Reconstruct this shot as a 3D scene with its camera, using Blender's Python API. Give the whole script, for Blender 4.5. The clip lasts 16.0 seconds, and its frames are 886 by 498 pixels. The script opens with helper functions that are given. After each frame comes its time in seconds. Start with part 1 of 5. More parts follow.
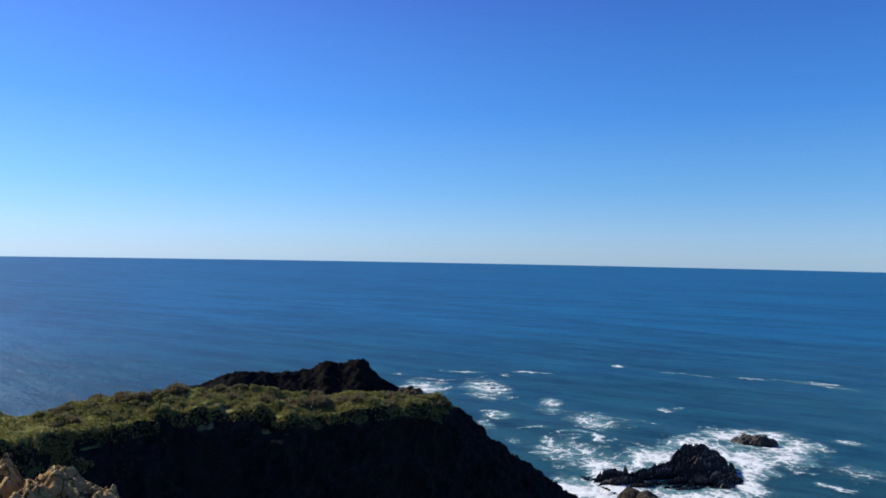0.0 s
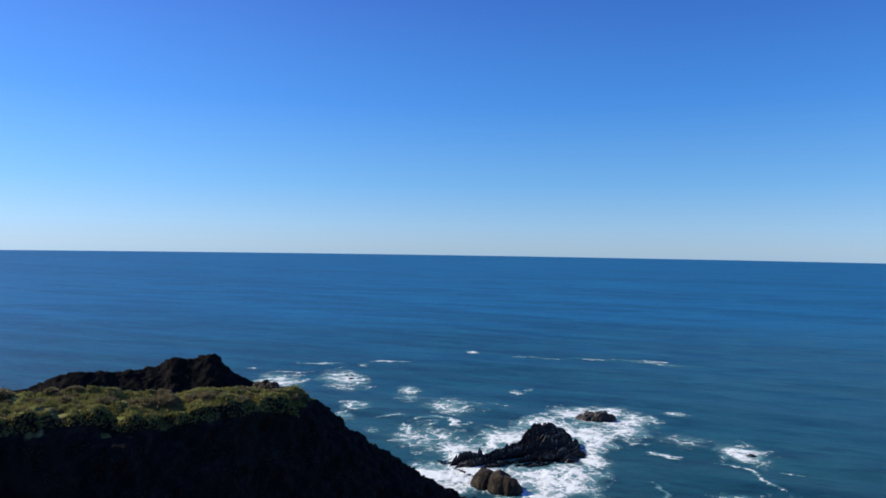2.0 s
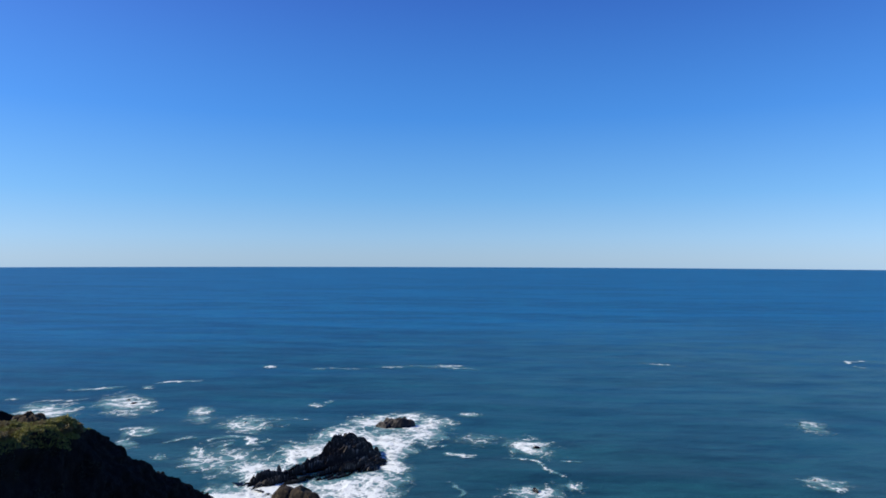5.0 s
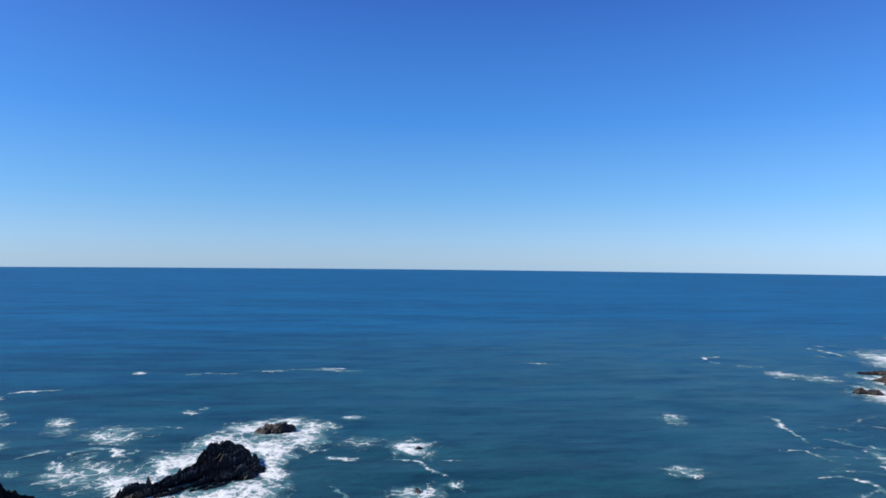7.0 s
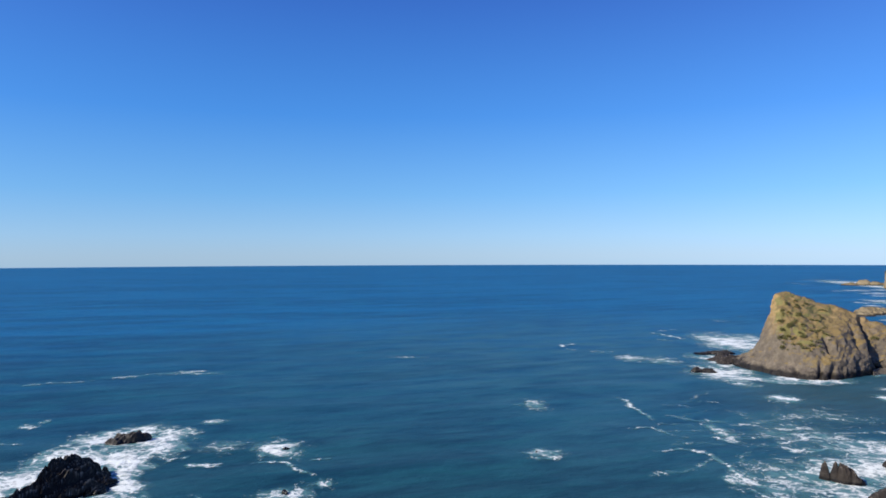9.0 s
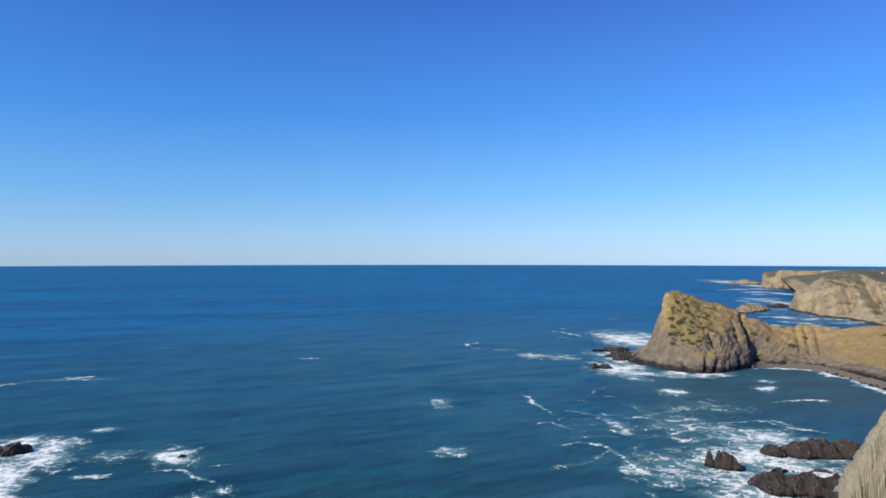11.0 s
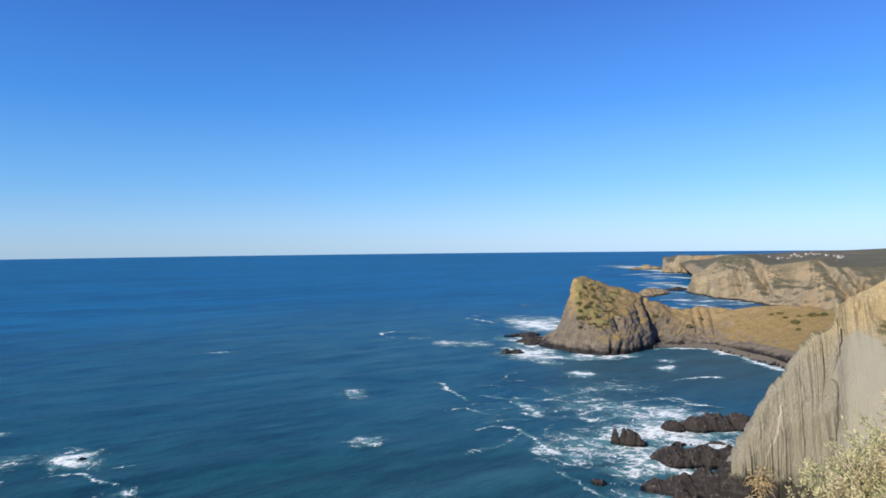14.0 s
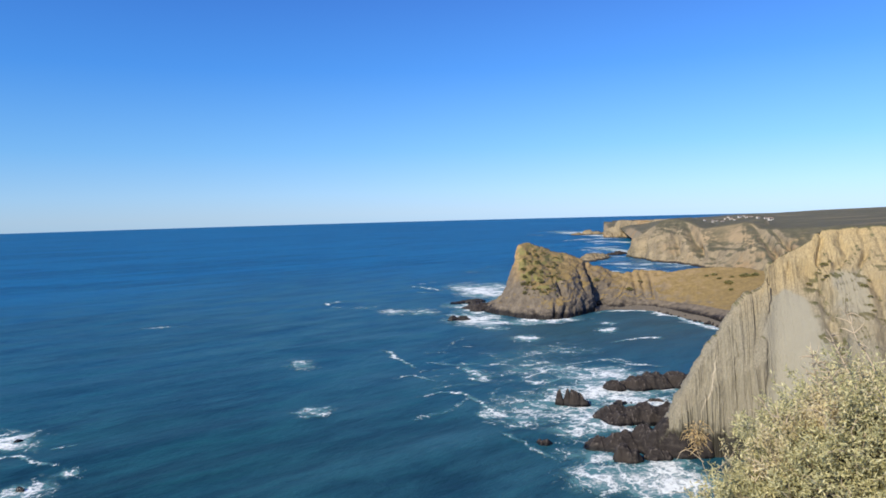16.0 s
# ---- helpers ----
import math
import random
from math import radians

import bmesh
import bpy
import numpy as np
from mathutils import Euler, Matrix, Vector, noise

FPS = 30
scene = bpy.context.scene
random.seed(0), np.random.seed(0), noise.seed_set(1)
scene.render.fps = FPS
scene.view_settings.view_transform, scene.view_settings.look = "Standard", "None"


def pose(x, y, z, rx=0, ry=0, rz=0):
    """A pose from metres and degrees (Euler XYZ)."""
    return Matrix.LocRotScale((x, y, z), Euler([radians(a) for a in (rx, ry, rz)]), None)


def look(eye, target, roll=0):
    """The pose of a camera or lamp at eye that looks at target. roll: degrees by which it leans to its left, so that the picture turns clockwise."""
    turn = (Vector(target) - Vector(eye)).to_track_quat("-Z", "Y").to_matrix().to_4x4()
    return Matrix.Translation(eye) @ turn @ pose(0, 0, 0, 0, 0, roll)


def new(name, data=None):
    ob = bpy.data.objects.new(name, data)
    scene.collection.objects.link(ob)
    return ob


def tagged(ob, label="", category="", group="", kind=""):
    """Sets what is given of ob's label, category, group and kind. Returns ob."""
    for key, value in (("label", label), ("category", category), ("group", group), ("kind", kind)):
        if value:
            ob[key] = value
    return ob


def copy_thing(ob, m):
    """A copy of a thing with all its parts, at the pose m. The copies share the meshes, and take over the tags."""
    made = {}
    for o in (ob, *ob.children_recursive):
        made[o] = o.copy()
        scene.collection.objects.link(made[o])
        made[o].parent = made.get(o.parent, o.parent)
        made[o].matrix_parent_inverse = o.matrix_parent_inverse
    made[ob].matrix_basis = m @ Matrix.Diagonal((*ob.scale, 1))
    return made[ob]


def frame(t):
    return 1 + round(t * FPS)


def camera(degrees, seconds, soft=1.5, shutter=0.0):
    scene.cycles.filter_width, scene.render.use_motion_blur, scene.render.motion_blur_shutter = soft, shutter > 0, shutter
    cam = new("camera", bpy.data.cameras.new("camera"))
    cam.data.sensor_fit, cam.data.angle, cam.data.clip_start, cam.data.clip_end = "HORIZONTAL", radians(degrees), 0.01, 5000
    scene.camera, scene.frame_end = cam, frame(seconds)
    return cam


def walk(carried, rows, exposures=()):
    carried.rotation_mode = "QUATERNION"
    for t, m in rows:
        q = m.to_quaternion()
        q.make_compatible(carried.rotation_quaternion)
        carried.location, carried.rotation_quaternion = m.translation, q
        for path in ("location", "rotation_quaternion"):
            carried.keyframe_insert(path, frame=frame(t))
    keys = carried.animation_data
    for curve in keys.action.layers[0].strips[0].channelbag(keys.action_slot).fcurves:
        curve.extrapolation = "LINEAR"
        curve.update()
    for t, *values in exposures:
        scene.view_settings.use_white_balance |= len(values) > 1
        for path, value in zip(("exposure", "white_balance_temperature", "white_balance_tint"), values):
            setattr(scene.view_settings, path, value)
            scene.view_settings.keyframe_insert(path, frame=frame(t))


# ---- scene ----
# The viewer stands on a cliff top, 60 m over the sea, and turns from the left to the right.
EYE = (0.0, 0.0, 60.0)
cam = camera(65.77, 16.0, soft=1.7)


def turn(heading, rise, lean):
    """The pose of the camera: heading clockwise from +y, rise above level, lean of the picture (degrees)."""
    return pose(*EYE, 0, 0, -heading) @ pose(0, 0, 0, 90 + rise, 0, 0) @ pose(0, 0, 0, 0, 0, lean)


PATH = [
    (0.0, turn(-38.163, 0.453, 1.055)),
    (0.5, turn(-34.755, 0.123, 1.213)),
    (1.0, turn(-31.393, -0.036, 1.030)),
    (1.5, turn(-28.622, -0.146, 0.852)),
    (2.0, turn(-26.319, -0.191, 0.882)),
    (2.5, turn(-23.883, -0.124, 0.966)),
    (3.0, turn(-21.007, 0.003, 1.046)),
    (3.5, turn(-17.668, 0.228, 0.824)),
    (4.0, turn(-14.827, 0.462, 0.589)),
    (6.5, turn(-2.420, 1.020, 0.312)),
    (7.0, turn(0.000, 1.026, 0.582)),
    (7.5, turn(3.142, 0.872, 0.447)),
    (8.0, turn(6.128, 0.734, 0.269)),
    (8.5, turn(8.785, 0.690, -0.019)),
    (9.0, turn(11.110, 0.640, -0.201)),
    (11.5, turn(20.758, 0.671, -0.010)),
    (12.0, turn(22.473, 0.692, -0.064)),
    (12.5, turn(23.510, 0.633, 0.042)),
    (13.0, turn(24.210, 0.566, -0.269)),
    (13.5, turn(24.936, 0.223, -0.279)),
    (14.0, turn(26.137, -0.342, -0.617)),
    (14.5, turn(27.172, -0.991, -0.944)),
    (15.0, turn(28.067, -1.701, -1.263)),
    (15.5, turn(29.078, -2.376, -1.460)),
    (16.0, turn(30.662, -3.065, -1.512)),
]
walk(cam, PATH, exposures=[(0.0, 0.05), (4.0, 0.06), (7.0, 0.1), (9.0, 0.12), (12.5, 0.15), (16.0, 0.19)])

# ---- light ----
SUN_HEADING, SUN_HEIGHT = -103.0, 35.0
_h, _e = radians(SUN_HEADING), radians(SUN_HEIGHT)
SUN_WAY = Vector((math.sin(_h) * math.cos(_e), math.cos(_h) * math.cos(_e), math.sin(_e)))
world = bpy.data.worlds.new("world")
scene.world = world
world.use_nodes = True
wt = world.node_tree
wt.nodes.clear()
sky = wt.nodes.new("ShaderNodeTexSky")
sky.sky_type, sky.sun_disc = "NISHITA", False
sky.sun_elevation, sky.sun_rotation = radians(SUN_HEIGHT), radians(SUN_HEADING)
sky.altitude, sky.air_density, sky.dust_density, sky.ozone_density = 60, 1.0, 0.1, 2.0
# clear winter air: the sky's own blue deepens with height; the sky model adds the glow towards the sun
sky_back = wt.nodes.new("ShaderNodeBackground")
sky_back.inputs[1].default_value = 0.1
sky_out = wt.nodes.new("ShaderNodeOutputWorld")
sky_dir = wt.nodes.new("ShaderNodeTexCoord")
sky_xyz = wt.nodes.new("ShaderNodeSeparateXYZ")
wt.links.new(sky_dir.outputs["Generated"], sky_xyz.inputs[0])
sky_ramp = wt.nodes.new("ShaderNodeValToRGB")
SKY_STOPS = [(0.0, (0.26, 0.525, 0.83)), (0.03, (0.22, 0.53, 0.93)), (0.09, (0.10, 0.44, 0.95)), (0.2, (0.010, 0.275, 0.91)), (0.37, (0.003, 0.118, 0.64)), (1.0, (0.015, 0.07, 0.34))]
for e in range(len(SKY_STOPS) - 2):
    sky_ramp.color_ramp.elements.new(0.5)
for e, (at, c) in zip(sky_ramp.color_ramp.elements, SKY_STOPS):
    e.position, e.color = at, (*c, 1)
wt.links.new(sky_xyz.outputs[2], sky_ramp.inputs[0])
sky_gain = wt.nodes.new("ShaderNodeVectorMath")
sky_gain.operation = "SCALE"
wt.links.new(sky_ramp.outputs[0], sky_gain.inputs[0])
# clean air scatters most along the sun's line and least at a right angle to it
sky_sun = wt.nodes.new("ShaderNodeVectorMath")
sky_sun.operation = "DOT_PRODUCT"
sky_sun.inputs[1].default_value = SUN_WAY
wt.links.new(sky_dir.outputs["Generated"], sky_sun.inputs[0])
sky_square = wt.nodes.new("ShaderNodeMath")
sky_square.operation = "MULTIPLY"
wt.links.new(sky_sun.outputs["Value"], sky_square.inputs[0])
wt.links.new(sky_sun.outputs["Value"], sky_square.inputs[1])
sky_phase = wt.nodes.new("ShaderNodeMath")
sky_phase.operation = "MULTIPLY_ADD"
sky_phase.inputs[1].default_value, sky_phase.inputs[2].default_value = 7.5, 9.2
wt.links.new(sky_square.outputs[0], sky_phase.inputs[0])
wt.links.new(sky_phase.outputs[0], sky_gain.inputs["Scale"])
sky_glow = wt.nodes.new("ShaderNodeVectorMath")
sky_glow.operation = "MULTIPLY_ADD"
sky_glow.inputs[1].default_value = (0.6, 0.18, 0.1)
wt.links.new(sky_square.outputs[0], sky_glow.inputs[0])
wt.links.new(sky_gain.outputs[0], sky_glow.inputs[2])
sky_mix = wt.nodes.new("ShaderNodeMix")
sky_mix.data_type = "RGBA"
sky_mix.inputs[0].default_value = 0.34
wt.links.new(sky_glow.outputs[0], sky_mix.inputs[6])
sky_tint = wt.nodes.new("ShaderNodeVectorMath")
sky_tint.operation = "MULTIPLY"
sky_tint.inputs[1].default_value = (0.83, 0.87, 1.04)
wt.links.new(sky.outputs[0], sky_tint.inputs[0])
wt.links.new(sky_tint.outputs[0], sky_mix.inputs[7])
wt.links.new(sky_mix.outputs[2], sky_back.inputs[0])
wt.links.new(sky_back.outputs[0], sky_out.inputs[0])

sun_data = bpy.data.lights.new("sun", "SUN")
sun_data.energy, sun_data.angle, sun_data.color = 4.7, radians(0.53), (1.0, 0.92, 0.775)
sun = new("sun", sun_data)
sun.matrix_world = look(SUN_WAY * 300 + Vector((0, 0, 60)), (0, 0, 60))

# ---- noise on arrays of points ----
_rs = np.random.RandomState(11)
_perm = _rs.permutation(512).astype(np.int64)
_grad = _rs.normal(size=(512, 3))
_grad /= np.linalg.norm(_grad, axis=1)[:, None]


def perlin(p):
    """Gradient noise, about -1 to 1, at an array of points (n, 3)."""
    p = np.asarray(p, float)
    i = np.floor(p).astype(np.int64)
    f = p - i
    w = f * f * f * (f * (f * 6 - 15) + 10)
    total = 0.0
    for dx in (0, 1):
        for dy in (0, 1):
            for dz in (0, 1):
                h = _perm[(_perm[(_perm[(i[:, 0] + dx) & 511] + i[:, 1] + dy) & 511] + i[:, 2] + dz) & 511]
                g = _grad[h]
                v = g[:, 0] * (f[:, 0] - dx) + g[:, 1] * (f[:, 1] - dy) + g[:, 2] * (f[:, 2] - dz)
                wx = w[:, 0] if dx else 1 - w[:, 0]
                wy = w[:, 1] if dy else 1 - w[:, 1]
                wz = w[:, 2] if dz else 1 - w[:, 2]
                total = total + v * wx * wy * wz
    return total * 1.6


def fbm(p, octaves=5, gain=0.5):
    a, out, p = 1.0, 0.0, np.asarray(p, float)
    for k in range(octaves):
        out = out + a * perlin(p + 17.3 * k)
        a, p = a * gain, p * 2.03
    return out


def ridged(p, octaves=5, gain=0.5):
    a, out, p = 1.0, 0.0, np.asarray(p, float)
    for k in range(octaves):
        out = out + a * (0.5 - np.abs(perlin(p + 9.7 * k)) * 1.6)
        a, p = a * gain, p * 2.07
    return out


def beds(p, normal, thick, warp=1.0, seed=0.0):
    """Ledges of layered rock: layers across `normal`, about `thick` metres each, standing out unevenly."""
    n = np.array(normal, float)
    n /= np.linalg.norm(n)
    s = p @ n / thick + warp * perlin(p / (thick * 9) + seed)
    out = 0.0
    for k, a in ((1.0, 1.0), (2.3, 0.55), (5.1, 0.3)):
        q = s * k + seed
        i = np.floor(q)
        f = q - i
        v0 = _grad[(i.astype(np.int64) * 7 + 13) & 511, 0]
        v1 = _grad[(i.astype(np.int64) * 7 + 20) & 511, 0]
        w = np.clip((f - 0.72) / 0.28, 0, 1)
        out = out + a * (v0 * (1 - w) + v1 * w)
    return out


# ---- materials ----
def material(name):
    m = bpy.data.materials.new(name)
    m.use_nodes = True
    nt = m.node_tree
    bsdf = nt.nodes["Principled BSDF"]
    return m, nt, bsdf


def node(nt, kind, **values):
    n = nt.nodes.new(kind)
    for key, v in values.items():
        key = int(key[1:]) if key[0] == "_" else key
        n.inputs[key].default_value = v
    return n


def noise_node(nt, scale, detail=6.0, rough=0.6, stretch=None, turned=(0, 0, 0), source=None):
    """A noise texture in metres: `scale` is its size."""
    if source is None:
        source = nt.nodes.new("ShaderNodeNewGeometry").outputs["Position"]
    mp = nt.nodes.new("ShaderNodeMapping")
    mp.vector_type = "TEXTURE"
    st = stretch or (1, 1, 1)
    mp.inputs["Scale"].default_value = [scale * c for c in st]
    mp.inputs["Rotation"].default_value = [radians(a) for a in turned]
    nt.links.new(source, mp.inputs["Vector"])
    n = node(nt, "ShaderNodeTexNoise", Scale=1.0, Detail=detail, Roughness=rough)
    nt.links.new(mp.outputs[0], n.inputs["Vector"])
    return n.outputs["Fac"]


def ramp(nt, fac, stops):
    r = nt.nodes.new("ShaderNodeValToRGB")
    el = r.color_ramp.elements
    while len(el) < len(stops):
        el.new(0.5)
    for e, (pos, col) in zip(el, stops):
        e.position = pos
        e.color = (*col, 1) if len(col) == 3 else col
    nt.links.new(fac, r.inputs[0])
    return r.outputs[0]


def grey(v):
    return (v, v, v)


def mix(nt, fac, a, b, blend="MIX"):
    m = nt.nodes.new("ShaderNodeMix")
    m.data_type, m.blend_type = "RGBA", blend
    for sock, v in ((m.inputs[0], fac), (m.inputs[6], a), (m.inputs[7], b)):
        if isinstance(v, bpy.types.NodeSocket):
            nt.links.new(v, sock)
        elif sock is m.inputs[0]:
            sock.default_value = v
        else:
            sock.default_value = (*v, 1)
    return m.outputs[2]


def calc(nt, op, a, b=0.0, clamp=False):
    m = nt.nodes.new("ShaderNodeMath")
    m.operation, m.use_clamp = op, clamp
    for sock, v in ((m.inputs[0], a), (m.inputs[1], b)):
        if isinstance(v, bpy.types.NodeSocket):
            nt.links.new(v, sock)
        else:
            sock.default_value = v
    return m.outputs[0]


def between(nt, v, lo, hi):
    m = node(nt, "ShaderNodeMapRange", **{"From Min": lo, "From Max": hi})
    m.interpolation_type = "SMOOTHSTEP"
    nt.links.new(v, m.inputs[0])
    return m.outputs[0]


def attribute(nt, name):
    a = nt.nodes.new("ShaderNodeAttribute")
    a.attribute_name = name
    return a.outputs["Fac"]


def bumped(nt, bsdf, height, strength, distance):
    b = node(nt, "ShaderNodeBump", Strength=strength, Distance=distance)
    nt.links.new(height, b.inputs["Height"])
    nt.links.new(b.outputs[0], bsdf.inputs["Normal"])


def rock_material(name, dark, mid, light, stain, green, size=1.0, layers=(1, 1, 1), turned=(0, 0, 0), wet=3.0,
                  green_rise=0.75, green_share=0.5, high=None, high_from=1e4, slab=None, cracks=0.0, edge_light=None, growth_tone=None,
                  dry_grass=(0.24, 0.19, 0.10), dry_share=0.4, green_from=0.0, sheen=0.25, edge_light_from=0.515, gloss=0.0):
    """Weathered layered rock: three tones, rusty stains, plants where it lies flat, and a wet dark belt by the sea."""
    m, nt, bsdf = material(name)
    geo = nt.nodes.new("ShaderNodeNewGeometry")
    pos = nt.nodes.new("ShaderNodeSeparateXYZ")
    nt.links.new(geo.outputs["Position"], pos.inputs[0])
    nrm = nt.nodes.new("ShaderNodeSeparateXYZ")
    nt.links.new(geo.outputs["Normal"], nrm.inputs[0])
    big = noise_node(nt, 14 * size, 4, 0.55)
    lay = noise_node(nt, 2.2 * size, 7, 0.65, layers, turned)
    fine = noise_node(nt, 0.5 * size, 8, 0.7)
    tone = calc(nt, "ADD", calc(nt, "MULTIPLY", lay, 0.65), calc(nt, "MULTIPLY", fine, 0.35))
    col = ramp(nt, tone, [(0.3, dark), (0.5, mid), (0.68, light)])
    col = mix(nt, calc(nt, "MULTIPLY", between(nt, big, 0.5, 0.66), 0.75), col, stain)
    if high is not None:
        up = calc(nt, "ADD", pos.outputs[2], calc(nt, "MULTIPLY", calc(nt, "SUBTRACT", noise_node(nt, 13 * size, 7, 0.6), 0.5), high_from * 0.7))
        top = mix(nt, between(nt, tone, 0.36, 0.64), [c * 0.62 for c in high], high)
        col = mix(nt, between(nt, up, high_from * 0.6, high_from * 1.4), col, top)
    if slab is not None:
        smooth_rock = mix(nt, noise_node(nt, 5.0, 5, 0.55, (0.6, 0.6, 2)), [c * 0.86 for c in slab], slab)
        col = mix(nt, attribute(nt, "slab"), col, smooth_rock)
        col = mix(nt, attribute(nt, "vein"), col, (0.56, 0.48, 0.34))
    # sunlit rims painted in: sharp edges take a lighter colour
    if edge_light is not None:
        col = mix(nt, between(nt, geo.outputs["Pointiness"], edge_light_from, edge_light_from + 0.08), col, edge_light)
    height = calc(nt, "ADD", lay, calc(nt, "MULTIPLY", fine, 0.5))
    if cracks:
        wob = nt.nodes.new("ShaderNodeVectorMath")
        wob.operation = "ADD"
        wn = node(nt, "ShaderNodeTexNoise", Scale=1.3 / cracks, Detail=5.0)
        nt.links.new(geo.outputs["Position"], wn.inputs["Vector"])
        wsc = nt.nodes.new("ShaderNodeVectorMath")
        wsc.operation = "SCALE"
        wsc.inputs["Scale"].default_value = cracks * 0.9
        nt.links.new(wn.outputs["Color"], wsc.inputs[0])
        nt.links.new(geo.outputs["Position"], wob.inputs[0])
        nt.links.new(wsc.outputs[0], wob.inputs[1])
        vor = node(nt, "ShaderNodeTexVoronoi", Scale=1 / cracks)
        vor.feature = "DISTANCE_TO_EDGE"
        nt.links.new(wob.outputs[0], vor.inputs["Vector"])
        open_crack = between(nt, vor.outputs["Distance"], 0.045, 0.0)
        col = mix(nt, calc(nt, "MULTIPLY", open_crack, 0.85), col, [c * 0.3 for c in dark])
        height = calc(nt, "SUBTRACT", height, calc(nt, "MULTIPLY", open_crack, 1.2))
    rise = calc(nt, "ADD", nrm.outputs[2], calc(nt, "MULTIPLY", calc(nt, "SUBTRACT", noise_node(nt, 3.5 * size, 6, 0.65), 0.5), 1.1 * green_share))
    leaf = mix(nt, noise_node(nt, 1.3 * size, 5, 0.7), [c * 0.45 for c in green], [min(1, c * 1.5) for c in green])
    leaf = mix(nt, calc(nt, "MULTIPLY", between(nt, noise_node(nt, 26 * size, 5, 0.6), 0.5, 0.64), dry_share), leaf, dry_grass)
    if slab is not None:
        tuft = calc(nt, "ADD", attribute(nt, "growth"), calc(nt, "MULTIPLY", calc(nt, "SUBTRACT", noise_node(nt, 2.4 * size, 6, 0.66), 0.5), 1.5))
        tone2 = growth_tone or green
        col = mix(nt, between(nt, tuft, 0.36, 0.62), col, mix(nt, noise_node(nt, 1.1 * size, 5, 0.7), [c * 0.5 for c in tone2], [min(1, c * 1.45) for c in tone2]))
    dry = calc(nt, "GREATER_THAN", pos.outputs[2], max(green_from, wet * 1.6))
    col = mix(nt, calc(nt, "MULTIPLY", between(nt, rise, green_rise - 0.08, green_rise + 0.12), dry), col, leaf)
    belt = calc(nt, "ADD", pos.outputs[2], calc(nt, "MULTIPLY", calc(nt, "SUBTRACT", noise_node(nt, 2.5 * size, 5, 0.6), 0.5), wet * 1.6))
    soaked = between(nt, belt, wet * 1.15, wet * 0.55)
    col = mix(nt, soaked, col, [c * 0.28 for c in dark])
    nt.links.new(col, bsdf.inputs["Base Color"])
    rough = calc(nt, "SUBTRACT", 0.92 - gloss, calc(nt, "MULTIPLY", soaked, 0.4))
    nt.links.new(rough, bsdf.inputs["Roughness"])
    bsdf.inputs["Specular IOR Level"].default_value = sheen
    bumped(nt, bsdf, height, 0.9, 0.5 * size)
    return m


# rock tones far below slate's own: the shade is put into the colour
SLATE = rock_material("shaded_slate", (0.006, 0.006, 0.006), (0.015, 0.014, 0.013), (0.045, 0.041, 0.034), (0.022, 0.019, 0.015),
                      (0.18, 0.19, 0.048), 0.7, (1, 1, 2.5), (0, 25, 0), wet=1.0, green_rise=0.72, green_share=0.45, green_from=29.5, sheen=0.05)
# wet rock blackened further: its backlit side is put into the colour
WET_SHADED_ROCK = rock_material("wet_shaded_sea_rock", (0.006, 0.0055, 0.005), (0.020, 0.0175, 0.015), (0.10, 0.085, 0.068), (0.02, 0.016, 0.013),
                         (0.03, 0.028, 0.02), 0.5, (1, 3, 1), (0, 30, 40), wet=1.0, green_rise=1.8, edge_light=(0.34, 0.30, 0.25), edge_light_from=0.53, gloss=0.25, sheen=0.3)
SHORE_ROCK = rock_material("brown_shore_rock", (0.013, 0.011, 0.010), (0.031, 0.026, 0.023), (0.085, 0.072, 0.06), (0.046, 0.037, 0.03),
                           (0.03, 0.028, 0.02), 0.5, (1, 3, 1), (0, 30, 40), wet=0.7, green_rise=1.8, edge_light=(0.17, 0.145, 0.12))
STACK = rock_material("headland_rock", (0.066, 0.054, 0.041), (0.158, 0.130, 0.094), (0.275, 0.226, 0.158), (0.18, 0.145, 0.097),
                      (0.25, 0.178, 0.07), 1.6, (1, 1, 2.2), (0, -18, 0), wet=3.4, green_rise=0.80, green_share=0.6,
                      high=(0.47, 0.315, 0.13), high_from=24, slab=(0.33, 0.235, 0.11), growth_tone=(0.215, 0.19, 0.068))
STRATA = rock_material("pale_layered_rock", (0.170, 0.151, 0.105), (0.280, 0.250, 0.174), (0.39, 0.348, 0.245), (0.27, 0.235, 0.16),
                       (0.14, 0.135, 0.06), 0.9, (0.2, 0.2, 8), (0, 8, 0), wet=8.0, green_rise=0.80, green_share=0.5,
                       high=(0.56, 0.42, 0.20), high_from=42, slab=(0.355, 0.328, 0.240))
BROWN_ROCK = rock_material("brown_rock", (0.013, 0.010, 0.008), (0.036, 0.028, 0.02), (0.13, 0.095, 0.05), (0.055, 0.04, 0.02),
                           (0.03, 0.03, 0.02), 0.4, (1, 1, 1.8), (0, 25, 0), wet=0.8, green_rise=1.8, cracks=1.6, edge_light=(0.20, 0.145, 0.08))
# darkened like the headland: shade put into the bare rock's base colour
BARE_SLATE = rock_material("shaded_bare_slate", (0.005, 0.005, 0.005), (0.010, 0.009, 0.0085), (0.026, 0.022, 0.018), (0.02, 0.017, 0.013),
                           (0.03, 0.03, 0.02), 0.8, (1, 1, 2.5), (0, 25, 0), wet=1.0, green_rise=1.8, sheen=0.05)
